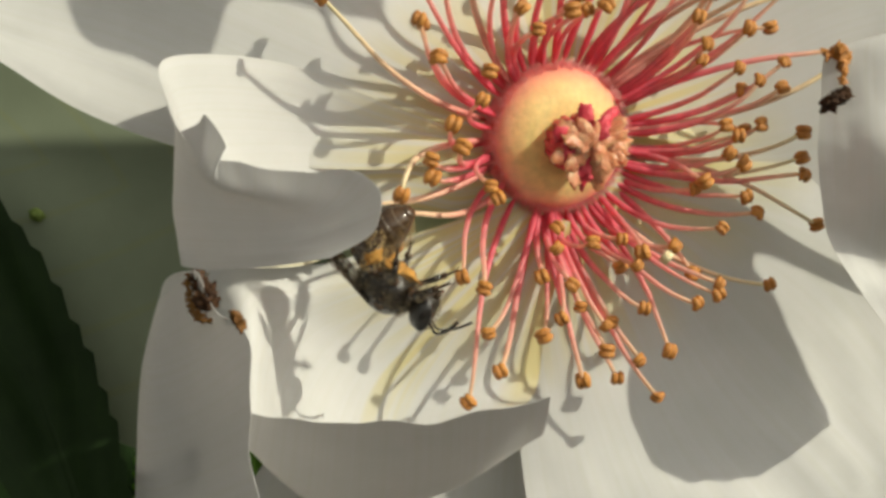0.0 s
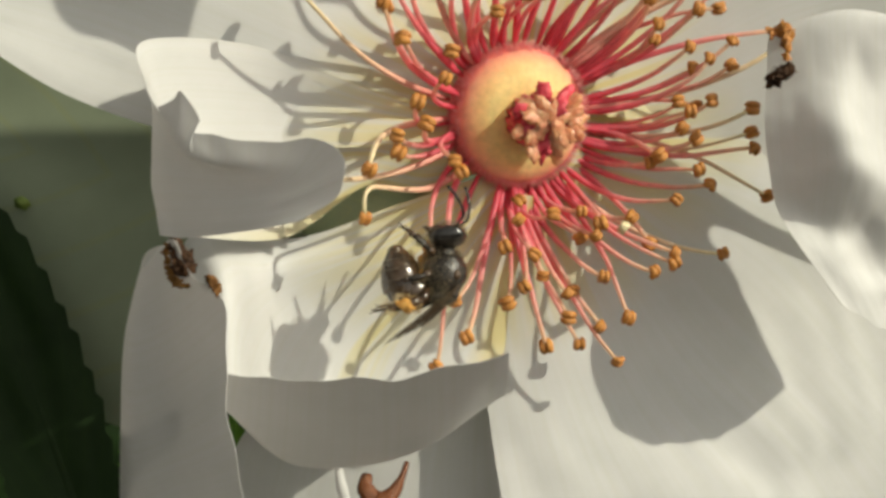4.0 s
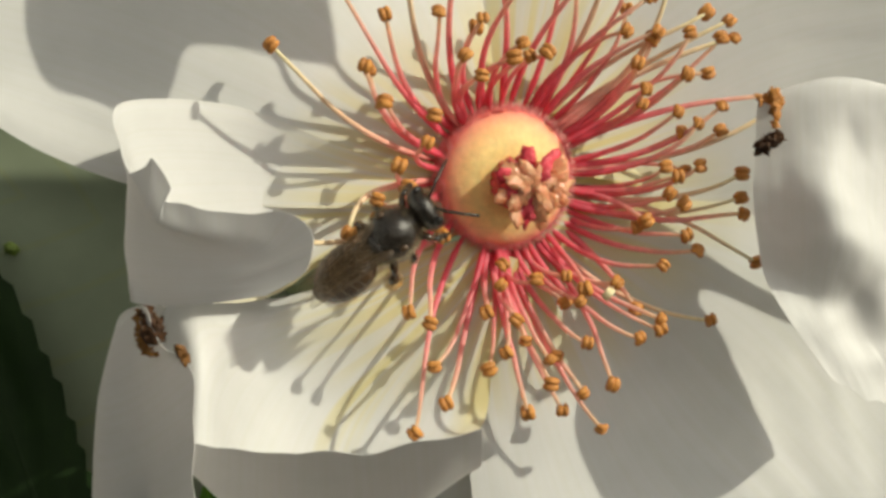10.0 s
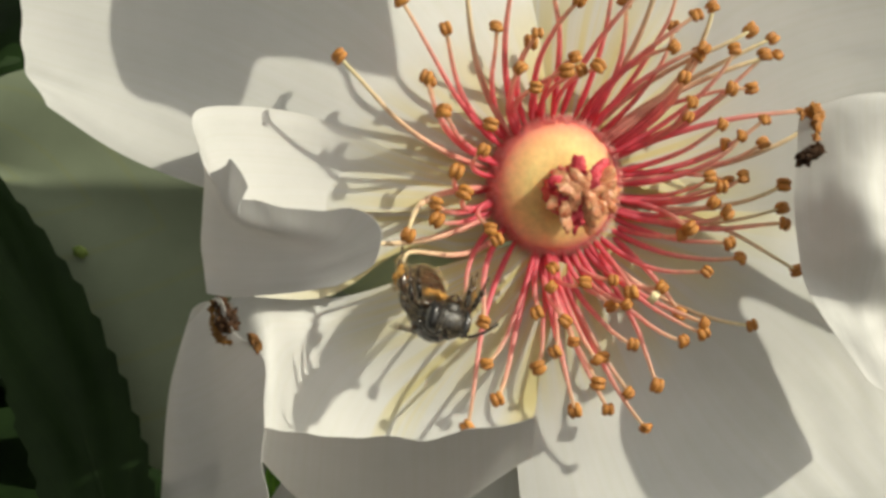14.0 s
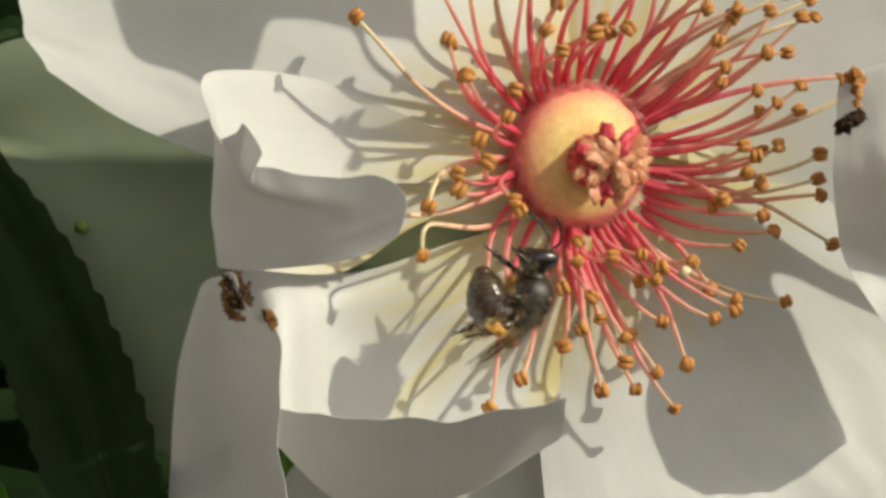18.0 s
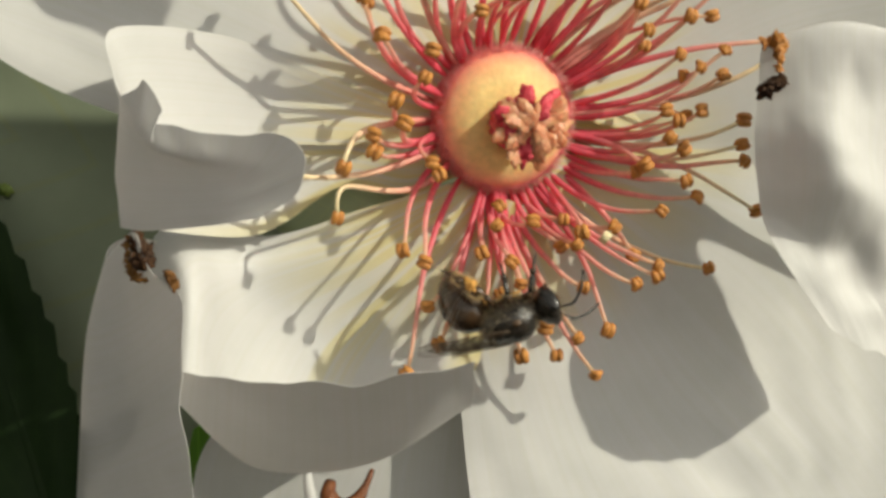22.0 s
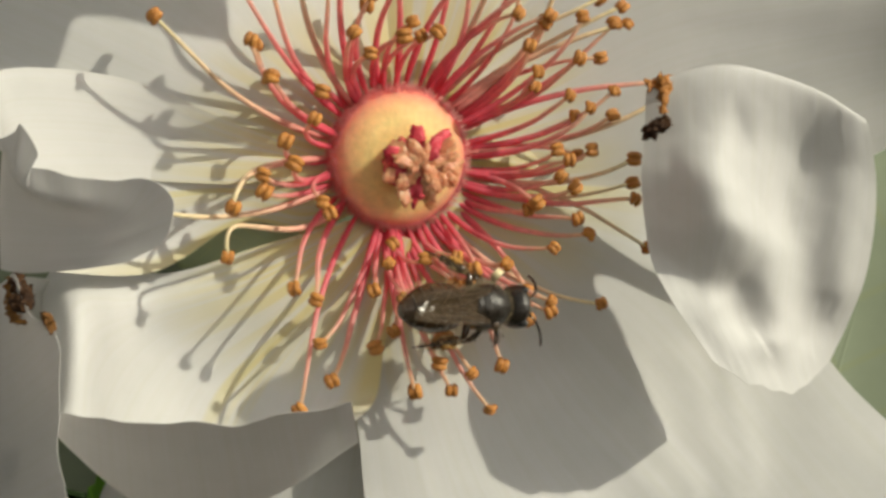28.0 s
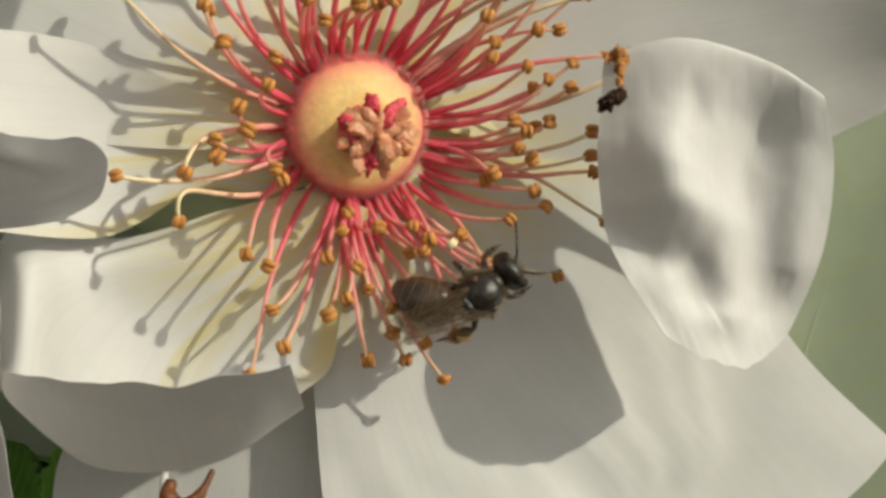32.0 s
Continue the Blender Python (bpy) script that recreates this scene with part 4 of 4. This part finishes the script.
for side in (-1, 1):
    v, f, _ = tube([(0, 0, 0), (0.28, side * 0.10, 0.22), (0.50, side * 0.22, 0.40)], [0.055, 0.06, 0.06], 8)
    ant = part("antenna", mesh_of("antenna_scape", v, f, CHITIN), bee, "", shift(2.1, side * 0.22, 0.15))
    line = [(0.50, side * 0.22, 0.40)] + [(0.50 + 0.145 * i, side * (0.24 + 0.07 * i), 0.42 - 0.008 * i * i) for i in range(1, 10)]
    v, f, _ = tube(line, [0.06 + 0.012 * (i % 2) for i in range(10)], 8)
    part("flagellum", mesh_of("flagellum", v, f, CHITIN), ant)
    antennae.append((ant, side))

# abdomen: the front part hinges on the thorax, the hind part on the front one
def segment(x0, x1, r0, r1, ry=1.0, flat=0.86):
    verts, faces = [], []
    n, sides = 7, 22
    for i in range(n + 1):
        s = i / n
        x = x0 + (x1 - x0) * s
        r = r0 + (r1 - r0) * s + 0.025 * math.sin(math.pi * s)
        for k in range(sides):
            a = 2 * math.pi * k / sides
            verts.append((x, r * 1.0 * ry * math.cos(a), r * 1.0 * flat * math.sin(a)))
    for i in range(n):
        for k in range(sides):
            a, b = i * sides + k, i * sides + (k + 1) % sides
            faces.append((a, a + sides, b + sides, b))
    faces.append(tuple(range(sides)))
    faces.append(tuple(range((n + 1) * sides - 1, n * sides - 1, -1)))
    return verts, faces


def plate(owner, x0, x1, r0, r1):
    v, f = segment(x0, x1, r0, r1)
    part("tergite", mesh_of("tergite", v, f, CHITIN_BROWN), owner)
    rim = [(x1 + 0.03, (r1 + 0.01) * math.cos(a * 0.2856), (r1 + 0.01) * 0.86 * math.sin(a * 0.2856)) for a in range(23)]
    v, f, _ = tube(rim, [0.012 + 0.016 * abs(noise.noise(Vector((i * 0.4, x0, 2.0)))) for i in range(23)], 5)
    part("hair_band", mesh_of("hair_band", v, f, BAND), owner, "pale hair band")


v, f, _ = joined([ball((0.05, 0, 0), (0.3, 0.3, 0.28), 12, 8)[:2], segment(-0.15, -0.75, 0.42, 1.0)])
abdomen = part("abdomen", mesh_of("abdomen", v, f, CHITIN_BROWN), bee, "glossy brown-black banded abdomen", shift(-1.1, 0, -0.05))
plate(abdomen, -0.68, -1.2, 0.97, 1.12)
plate(abdomen, -1.12, -1.55, 1.09, 1.14)
v, f, _ = joined([ball((0, 0, 0), (0.9, 1.02, 0.86), 22, 12)[:2], ball((-1.7, 0, 0), (0.28, 0.45, 0.38), 14, 8)[:2]])
rear = part("abdomen_tip", mesh_of("abdomen_tip", v, f, CHITIN_BROWN), bee, "glossy brown hind part of the abdomen", shift(-2.6, 0, -0.05))
for x0, x1, r0, r1 in ((0.08, -0.5, 1.12, 1.12), (-0.42, -0.98, 1.10, 0.99), (-0.9, -1.4, 0.97, 0.76), (-1.32, -1.72, 0.74, 0.46)):
    plate(rear, x0, x1, r0, r1)


v, f = hairs((-0.7, 0, 0), (1.0, 1.12, 0.96), 520, 0.22, 33, lambda q: q.z < 0.0 and abs(q.x) < 0.9)
part("hair", mesh_of("belly_hair", v, f, BRUSH, False), rear, "tan hair under the abdomen")
v, f = hairs((-0.8, 0, 0), (0.7, 1.12, 0.96), 380, 0.2, 34, lambda q: q.z < -0.1)
part("hair", mesh_of("belly_hair", v, f, BRUSH, False), abdomen, "tan hair under the abdomen")
v, f, _ = ball((-0.9, 0, -0.62), (0.42, 0.6, 0.3), 18, 10, 0.6, 5.0)
part("pollen_dust", mesh_of("abdomen_pollen", v, f, POLLEN), abdomen, "orange pollen under the abdomen")


def wing(length, width, side, name):
    def outline(s):
        lead = 0.10 * width * math.sin(math.pi * s)
        trail = -width * (math.sin(math.pi * min(1, s * 0.93 + 0.05)) ** 0.7)
        return lead, trail

    def point(s, t):
        lead, trail = outline(s)
        return (-length * s, side * (lead + (trail - lead) * t), 0.08 * math.sin(math.pi * s) - 0.12 * t * s)

    v, f, a = sheet(point, 22, 8, 0.012)
    w = part(name, mesh_of("wing_membrane", v, f, WING, True, a), bee, "smoky translucent wing")
    veins = []
    for t0, t1, e in ((0.0, 0.02, 0.95), (0.18, 0.30, 0.82), (0.35, 0.62, 0.74), (0.6, 0.92, 0.6)):
        line = [Vector(point(e * i / 12, t0 + (t1 - t0) * i / 12)) + Vector((0, 0, 0.01)) for i in range(13)]
        veins.append(tube(line, [0.028 * (1 - 0.04 * i) for i in range(13)], 5)[:2])
    for s, ta, tb in ((0.35, 0.07, 0.4), (0.55, 0.02, 0.55), (0.72, 0.02, 0.6), (0.3, 0.4, 0.75)):
        veins.append(tube([Vector(point(s + 0.04 * i, ta + (tb - ta) * i / 3)) + Vector((0, 0, 0.01)) for i in range(4)], [0.024] * 4, 5)[:2])
    v, f, _ = joined(veins)
    part("wing_vein", mesh_of("wing_vein", v, f, WING_VEIN), w)
    return w


wings = []
for side in (-1, 1):
    w = wing(4.3, 1.35, side, "forewing")
    w.matrix_basis = shift(-0.3, side * 0.78, 0.80, side * 10, 6, side * 3)
    wings.append((w, side, 0))
    w = wing(3.5, 1.05, side, "hindwing")
    w.matrix_basis = shift(-0.6, side * 0.70, 0.72, side * 10, 5, side * 3)
    wings.append((w, side, 1))


def leg(side, x, scale, back, hind):
    """Femur, tibia and foot in a bent chain that starts at the thorax."""
    knee = Vector((back * 0.55, side * 0.95, 0.05)) * scale
    shin = knee + Vector((back * 0.95, side * 0.25, -0.95)) * scale
    foot = shin + Vector((back * 0.65, side * 0.10, -0.75)) * scale
    fat = 1.9 if hind else 1.0
    v, f, _ = tube([(0, 0, 0), knee * 0.25 + Vector((0, 0, 0.04)), knee * 0.6 + Vector((0, 0, 0.05)), knee], [0.13, 0.19, 0.18, 0.12], 10)
    top = part("leg", mesh_of("femur", v, f, CHITIN_BROWN), bee, "", shift(x, side * 0.55, -0.62))
    v, f, _ = tube([knee, knee * 0.7 + shin * 0.3, knee * 0.3 + shin * 0.7, shin], [0.09, 0.13 * fat, 0.14 * fat, 0.10 * fat], 10)
    part("tibia", mesh_of("tibia", v, f, CHITIN_BROWN if hind else CHITIN), top)
    n = 10
    v, f, _ = tube([shin.lerp(foot, i / n) for i in range(n + 1)], [(0.14 * (1.3 if hind else 1.0) if i < 4 else 0.075 if i % 2 else 0.05) for i in range(n + 1)], 8)
    part("tarsus", mesh_of("tarsus", v, f, CHITIN_BROWN), top)
    for claw in (-1, 1):
        way = (foot - shin).normalized()
        v, f, _ = tube([foot, foot + way * 0.1 + Vector((0.07 * claw, 0, 0)), foot + way * 0.2 + Vector((0.1 * claw, 0, -0.05))], [0.035, 0.028, 0.01], 6)
        part("claw", mesh_of("claw", v, f, CHITIN_BROWN), top)
    middle = knee * 0.45 + shin * 0.55
    if hind:
        v, f, _ = ball(knee * 0.35 + shin * 0.65 + Vector((0, side * 0.17, 0)), (0.27, 0.16, 0.38), 18, 12, 0.6, side * 2.0)
        part("pollen_load", mesh_of("pollen_load", v, f, POLLEN), top, "clump of orange pollen")
        v, f = hairs(middle, (0.3, 0.26, 0.56), 420, 0.26, 19 + side, lambda q: True)
        part("brush", mesh_of("leg_brush", v, f, BRUSH, False), top, "dense tan pollen brush")
        v, f = hairs(shin * 0.7 + foot * 0.3, (0.22, 0.2, 0.34), 200, 0.2, 29 + side, lambda q: True)
        part("brush", mesh_of("foot_brush", v, f, BRUSH, False), top)
    else:
        v, f = hairs(middle, (0.15, 0.15, 0.42), 130, 0.18, 9 + int(x * 10), lambda q: True)
        part("hair", mesh_of("leg_hair", v, f, HAIR, False), top)
    return top


legs = []
for side in (-1, 1):
    legs.append((leg(side, 0.75, 0.72, 0.75, False), side, 0))
    legs.append((leg(side, 0.1, 0.78, -0.25, False), side, 1))
    legs.append((leg(side, -0.6, 1.0, -0.8, True), side, 2))
v, f, _ = ball((-0.1, 0, -0.88), (0.85, 0.62, 0.26), 22, 12, 0.6, 8.0)
part("pollen_dust", mesh_of("pollen_dust", v, f, POLLEN), thorax, "orange pollen caught in the belly hair")


# ---- stem, foliage and ground ----
def cane():
    foot = ROOT.inverted() @ Vector((0.02, 0.30, 0.0)) / MM
    top = HEART - AXIS * 3.0
    line = [top, top - AXIS * 12 + Vector((-1, -4, 0)), top - AXIS * 40 + Vector((0, -30, 0)), top * 0.6 + foot * 0.4, foot]
    pts = [catmull([Vector(p) for p in line], i / 40) for i in range(41)]
    v, f, a = tube(pts, [1.5 + 2.5 * (i / 40) for i in range(41)], 12)
    part("cane", mesh_of("cane", v, f, STEM, True, a), rose, "green stem carrying the flower")
    v, f, _ = ball(HEART - AXIS * 4.6, (3.0, 3.0, 3.2), 20, 12, 0.04, 2.0, TO_AXIS)
    part("hip", mesh_of("hip", v, f, STEM), rose, "green hip below the petals")


cane()


def foliage():
    """The bush behind: many small leaves round the cane, too many to count."""
    random.seed(21)
    verts, faces, al, ac = [], [], [], []
    for i in range(1600):
        c = Vector((random.gauss(0, 95), random.gauss(-35, 80), -60 - abs(random.gauss(0, 80))))
        if i >= 900:
            # unseen leaves added beside and below, to keep sky light off the flower
            c = Vector((random.uniform(-140, -68), random.uniform(-110, 40), random.uniform(-60, 70))) if i % 2 else Vector((random.uniform(-80, 70), random.uniform(-130, -62), random.uniform(-60, 50)))
        way = Vector((random.gauss(0, 1), random.gauss(0, 1), random.gauss(0, 0.5))).normalized()
        side = way.cross(Vector((random.gauss(0, 0.5), random.gauss(0, 0.5), 1))).normalized()
        up = way.cross(side)
        length, half = random.uniform(26, 44), random.uniform(9, 15)
        o = len(verts)
        for s in range(9):
            w = half * math.sin(math.pi * (s / 8) ** 0.8) ** 0.8 if s < 8 else 0.0
            for k in (-1, 0, 1):
                verts.append(c + way * length * s / 8 + side * k * w + up * (abs(k) * half * 0.2 - 3 * (s / 8) ** 2))
                al.append(s / 8)
                ac.append(float(k))
        for s in range(8):
            for k in (0, 1):
                a = o + s * 3 + k
                faces.append((a, a + 1, a + 4, a + 3))
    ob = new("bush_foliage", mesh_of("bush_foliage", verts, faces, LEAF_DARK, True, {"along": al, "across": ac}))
    ob.matrix_world = ROOT
    tagged(ob, "dark green mass of rose leaves behind the flower, more added unseen to shade it", "foliage", "", "stuff")


foliage()


def ground_sheet():
    n = 60
    verts, faces = [], []
    for i in range(n + 1):
        for k in range(n + 1):
            x, y = (i / n * 2 - 1), (k / n * 2 - 1)
            x, y = x * abs(x) ** 2 * 600, y * abs(y) ** 2 * 600
            z = 0.03 * noise.noise(Vector((x * 0.7, y * 0.7, 0))) - 0.03
            verts.append((x / MM, y / MM, z / MM))
    for i in range(n):
        for k in range(n):
            a = i * (n + 1) + k
            faces.append((a, a + n + 1, a + n + 2, a + 1))
    ob = new("ground", mesh_of("ground", verts, faces, SOIL))
    tagged(ob, "dark garden soil under the rose bush", "ground", "", "structure")
    random.seed(31)
    verts, faces, al, ac = [], [], [], []
    for i in range(9000):
        x, y = random.gauss(0, 0.9), random.gauss(0.7, 0.9)
        h = random.uniform(0.05, 0.16)
        a = random.uniform(0, 6.28)
        dx, dy = math.cos(a) * 0.003, math.sin(a) * 0.003
        lx, ly = random.gauss(0, 0.03), random.gauss(0, 0.03)
        o = len(verts)
        verts += [((x - dx) / MM, (y - dy) / MM, -40), ((x + dx) / MM, (y + dy) / MM, -40), ((x + lx * 0.4 + dx * 0.7) / MM, (y + ly * 0.4 + dy * 0.7) / MM, h * 0.6 / MM), ((x + lx * 0.4 - dx * 0.7) / MM, (y + ly * 0.4 - dy * 0.7) / MM, h * 0.6 / MM), ((x + lx) / MM, (y + ly) / MM, h / MM)]
        faces += [(o, o + 1, o + 2, o + 3), (o + 3, o + 2, o + 4)]
        al += [0, 0, 0.6, 0.6, 1]
        ac += [-1, 1, 1, -1, 0]
    ob = new("grass", mesh_of("grass", verts, faces, GRASS, True, {"along": al, "across": ac}))
    tagged(ob, "green grass blades on the soil", "grass", "", "stuff")


ground_sheet()

# ---- what moves ----
# seconds, place u v w (mm), heading, pitch, roll, bend of the abdomen, its swing to the side
BEE_ROWS = [
    (0, -2.28, -1.64, 5.00, -35, 0, 105, 110, 0),
    (0.5, -1.93, -1.45, 4.92, -40, 0, 105, 110, 0),
    (1, -1.74, -2.11, 4.73, -15, 0, 102, 115, 0),
    (1.5, -1.18, -2.17, 4.53, -8, 0, 98, 105, 0),
    (2, -0.86, -2.92, 4.22, 8, 0, 95, 100, 0),
    (2.5, 0.63, -2.59, 3.79, 45, 0, 92, 130, 0),
    (3, 1.84, -2.21, 3.56, 88, 0, 90, 152, 0),
    (3.5, 1.69, -2.32, 3.59, 88, 0, 90, 152, 0),
    (4.5, 1.44, -2.85, 3.47, 60, 0, 90, 160, 0),
    (5.5, 1.43, -3.57, 3.34, 40, 0, 90, 150, 0),
    (5.7, -0.18, -3.67, 3.85, 95, 15, 30, 80, 0),
    (5.85, -1.27, -3.24, 4.29, 140, 10, -30, 60, 0),
    (6, -2.29, -2.82, 4.70, 178, 28, -100, 60, 0),
    (6.2, -1.61, -3.55, 4.34, 115, 10, -40, 40, 0),
    (6.35, -1.11, -3.67, 4.16, 75, 5, -10, 20, 0),
    (6.5, -0.69, -3.55, 4.04, 50, 0, 0, 10, 0),
    (7, 0.03, -2.40, 4.02, 57, 8, 0, 15, 0),
    (7.5, -0.72, -1.26, 4.48, 48, 0, -68, 145, 0),
    (8, -0.93, -0.15, 4.76, 28, 0, -62, 165, 0),
    (8.5, -0.04, 0.75, 4.64, 30, 0, -20, 30, 0),
    (9, -0.02, 1.38, 4.75, 36, 18, -8, 12, 0),
    (9.5, 0.54, 1.94, 4.67, 15, 0, -12, 10, 0),
    (10, 0.30, 2.30, 4.82, 38, 10, -5, 8, 0),
    (10.25, 1.48, 1.27, 4.23, 30, 0, 40, 50, 0),
    (10.5, 2.35, 0.08, 3.73, 25, 0, 85, 120, 0),
    (10.75, 1.74, -0.06, 3.90, 0, 30, 80, 100, 0),
    (11, 1.31, -0.60, 4.12, -18, 68, 85, 50, 0),
    (11.5, 0.92, -0.52, 4.26, -18, 68, 85, 50, 0),
    (12, 1.24, -0.18, 4.22, -5, 68, 85, 50, 0),
    (12.5, 0.80, -0.51, 4.30, -8, 68, 85, 50, 0),
    (13, 0.15, -0.81, 4.46, -15, 68, 85, 50, 0),
    (13.5, 0.47, -1.15, 4.29, -15, 68, 85, 50, 0),
    (14, -0.40, -1.63, 4.48, -10, 68, 85, 50, 0),
    (14.5, 0.35, -2.20, 4.13, 0, 55, 80, 55, 0),
    (15, 0.33, -2.48, 4.08, 10, 70, 85, 60, 0),
    (15.25, 0.23, -2.48, 4.12, -20, 62, 70, 80, 0),
    (15.5, 0.10, -2.59, 4.14, -45, 55, 60, 80, 0),
    (16.2, 0.69, -1.91, 3.90, -10, 45, 50, 85, 0),
    (16.8, 1.97, -1.36, 3.58, 35, 20, 75, 95, 0),
    (17.5, 3.48, -1.18, 3.26, 72, 0, 106, 150, 0),
    (18, 2.90, -1.72, 3.31, 74, 0, 106, 150, 0),
    (18.5, 2.04, -2.56, 3.33, -6, 0, 90, 115, 0),
    (19, 2.46, -3.51, 3.02, -12, 0, 80, 40, 0),
    (19.5, 2.17, -3.48, 3.11, -18, 0, 68, 38, 0),
    (20, 3.35, -3.60, 2.69, -8, 0, 66, 38, 0),
    (20.5, 3.53, -3.80, 2.61, 4, 0, 55, 38, 0),
    (21, 5.79, -4.11, 1.81, -22, 0, 38, 15, 0),
    (21.5, 5.89, -4.85, 1.64, -5, 0, 45, 55, 0),
    (22, 6.08, -4.39, 1.66, 18, 0, 62, 85, 0),
    (22.25, 6.99, -4.58, 1.33, 60, 0, 60, 90, 0),
    (22.5, 6.99, -4.89, 1.27, 95, 0, 50, 150, 0),
    (23, 7.08, -4.92, 1.23, 112, 10, 32, 150, -20),
    (23.5, 7.15, -4.06, 1.37, 88, 0, 25, 100, -30),
    (24, 7.10, -2.75, 1.64, 86, 0, 25, 75, -55),
    (24.5, 6.78, -2.33, 1.82, 87, 0, 20, 50, -45),
    (25, 6.94, -1.71, 1.88, 88, 0, 10, 25, -38),
    (25.5, 8.03, -1.99, 1.48, 65, 0, 10, 15, -5),
    (26, 9.26, -2.35, 1.00, 58, 18, 5, 14, -5),
    (26.5, 8.88, -1.35, 1.31, 40, 0, 5, 10, 0),
    (27.5, 9.66, -1.77, 0.98, 15, -15, 0, 5, 0),
    (28.5, 10.25, -2.4, 0.71, -14, -38, -5, 5, 8),
    (29, 10.34, -3.09, 0.51, -15, 0, 15, 10, -10),
    (29.5, 10.63, -3.10, 0.41, 5, 0, 40, 40, -10),
    (30, 11.02, -3.63, 0.18, -12, 0, 35, 40, -10),
    (30.5, 10.10, -4.69, 0.29, -38, 0, 10, 10, -5),
    (31, 11.87, -3.47, -0.06, 15, 0, 25, 30, -10),
    (31.5, 11.65, -3.42, 0.02, 30, 0, 5, 15, -30),
    (32, 12.13, -2.76, -0.02, 38, 0, 10, 15, -42),
]


def motions():
    bee.scale = (1.04, 1.04, 1.04)
    walk(bee, [(t, ROOT @ shift(u, v, w) @ pose(0, 0, 0, 0, 0, head_to) @ pose(0, 0, 0, 0, -rise, 0) @ pose(0, 0, 0, roll, 0, 0)) for t, u, v, w, head_to, rise, roll, bend, swing in BEE_ROWS])
    def hinge(r):
        return shift(-1.1, 0, -0.05, 0, -0.62 * r[7], r[8])

    walk(abdomen, [(r[0], hinge(r)) for r in BEE_ROWS])
    walk(rear, [(r[0], hinge(r) @ shift(-1.5, 0, 0, 0, -0.38 * r[7], 0.4 * r[8])) for r in BEE_ROWS])
    for ob, side, hind in wings:
        x, y, z, rx, ry, rz = (-0.6, 0.70, 0.72, 10, 5, 3) if hind else (-0.3, 0.78, 0.80, 10, 6, 3)
        walk(ob, [(r[0], shift(x, side * y, z, side * (rx - 0.2 * r[7]), ry - 0.0019 * r[7] ** 2, side * rz + 0.4 * r[8])) for r in BEE_ROWS])
    for k, (ob, side) in enumerate(antennae):
        walk(ob, [(i * 0.4, shift(2.1, side * 0.22, 0.15, 0, 10 + 22 * math.sin(i * 1.7 + k * 2.0), side * (8 + 20 * math.sin(i * 1.1 + k)))) for i in range(81)])
    for k, (ob, side, pair) in enumerate(legs):
        x = (0.75, 0.1, -0.6)[pair]
        walk(ob, [(i * 0.4, shift(x, side * 0.55, -0.62, side * 14 * math.sin(i * 1.9 + k * 1.3), 16 * math.sin(i * 1.3 + k * 2.1), 12 * math.sin(i * 1.6 + k))) for i in range(81)])


motions()
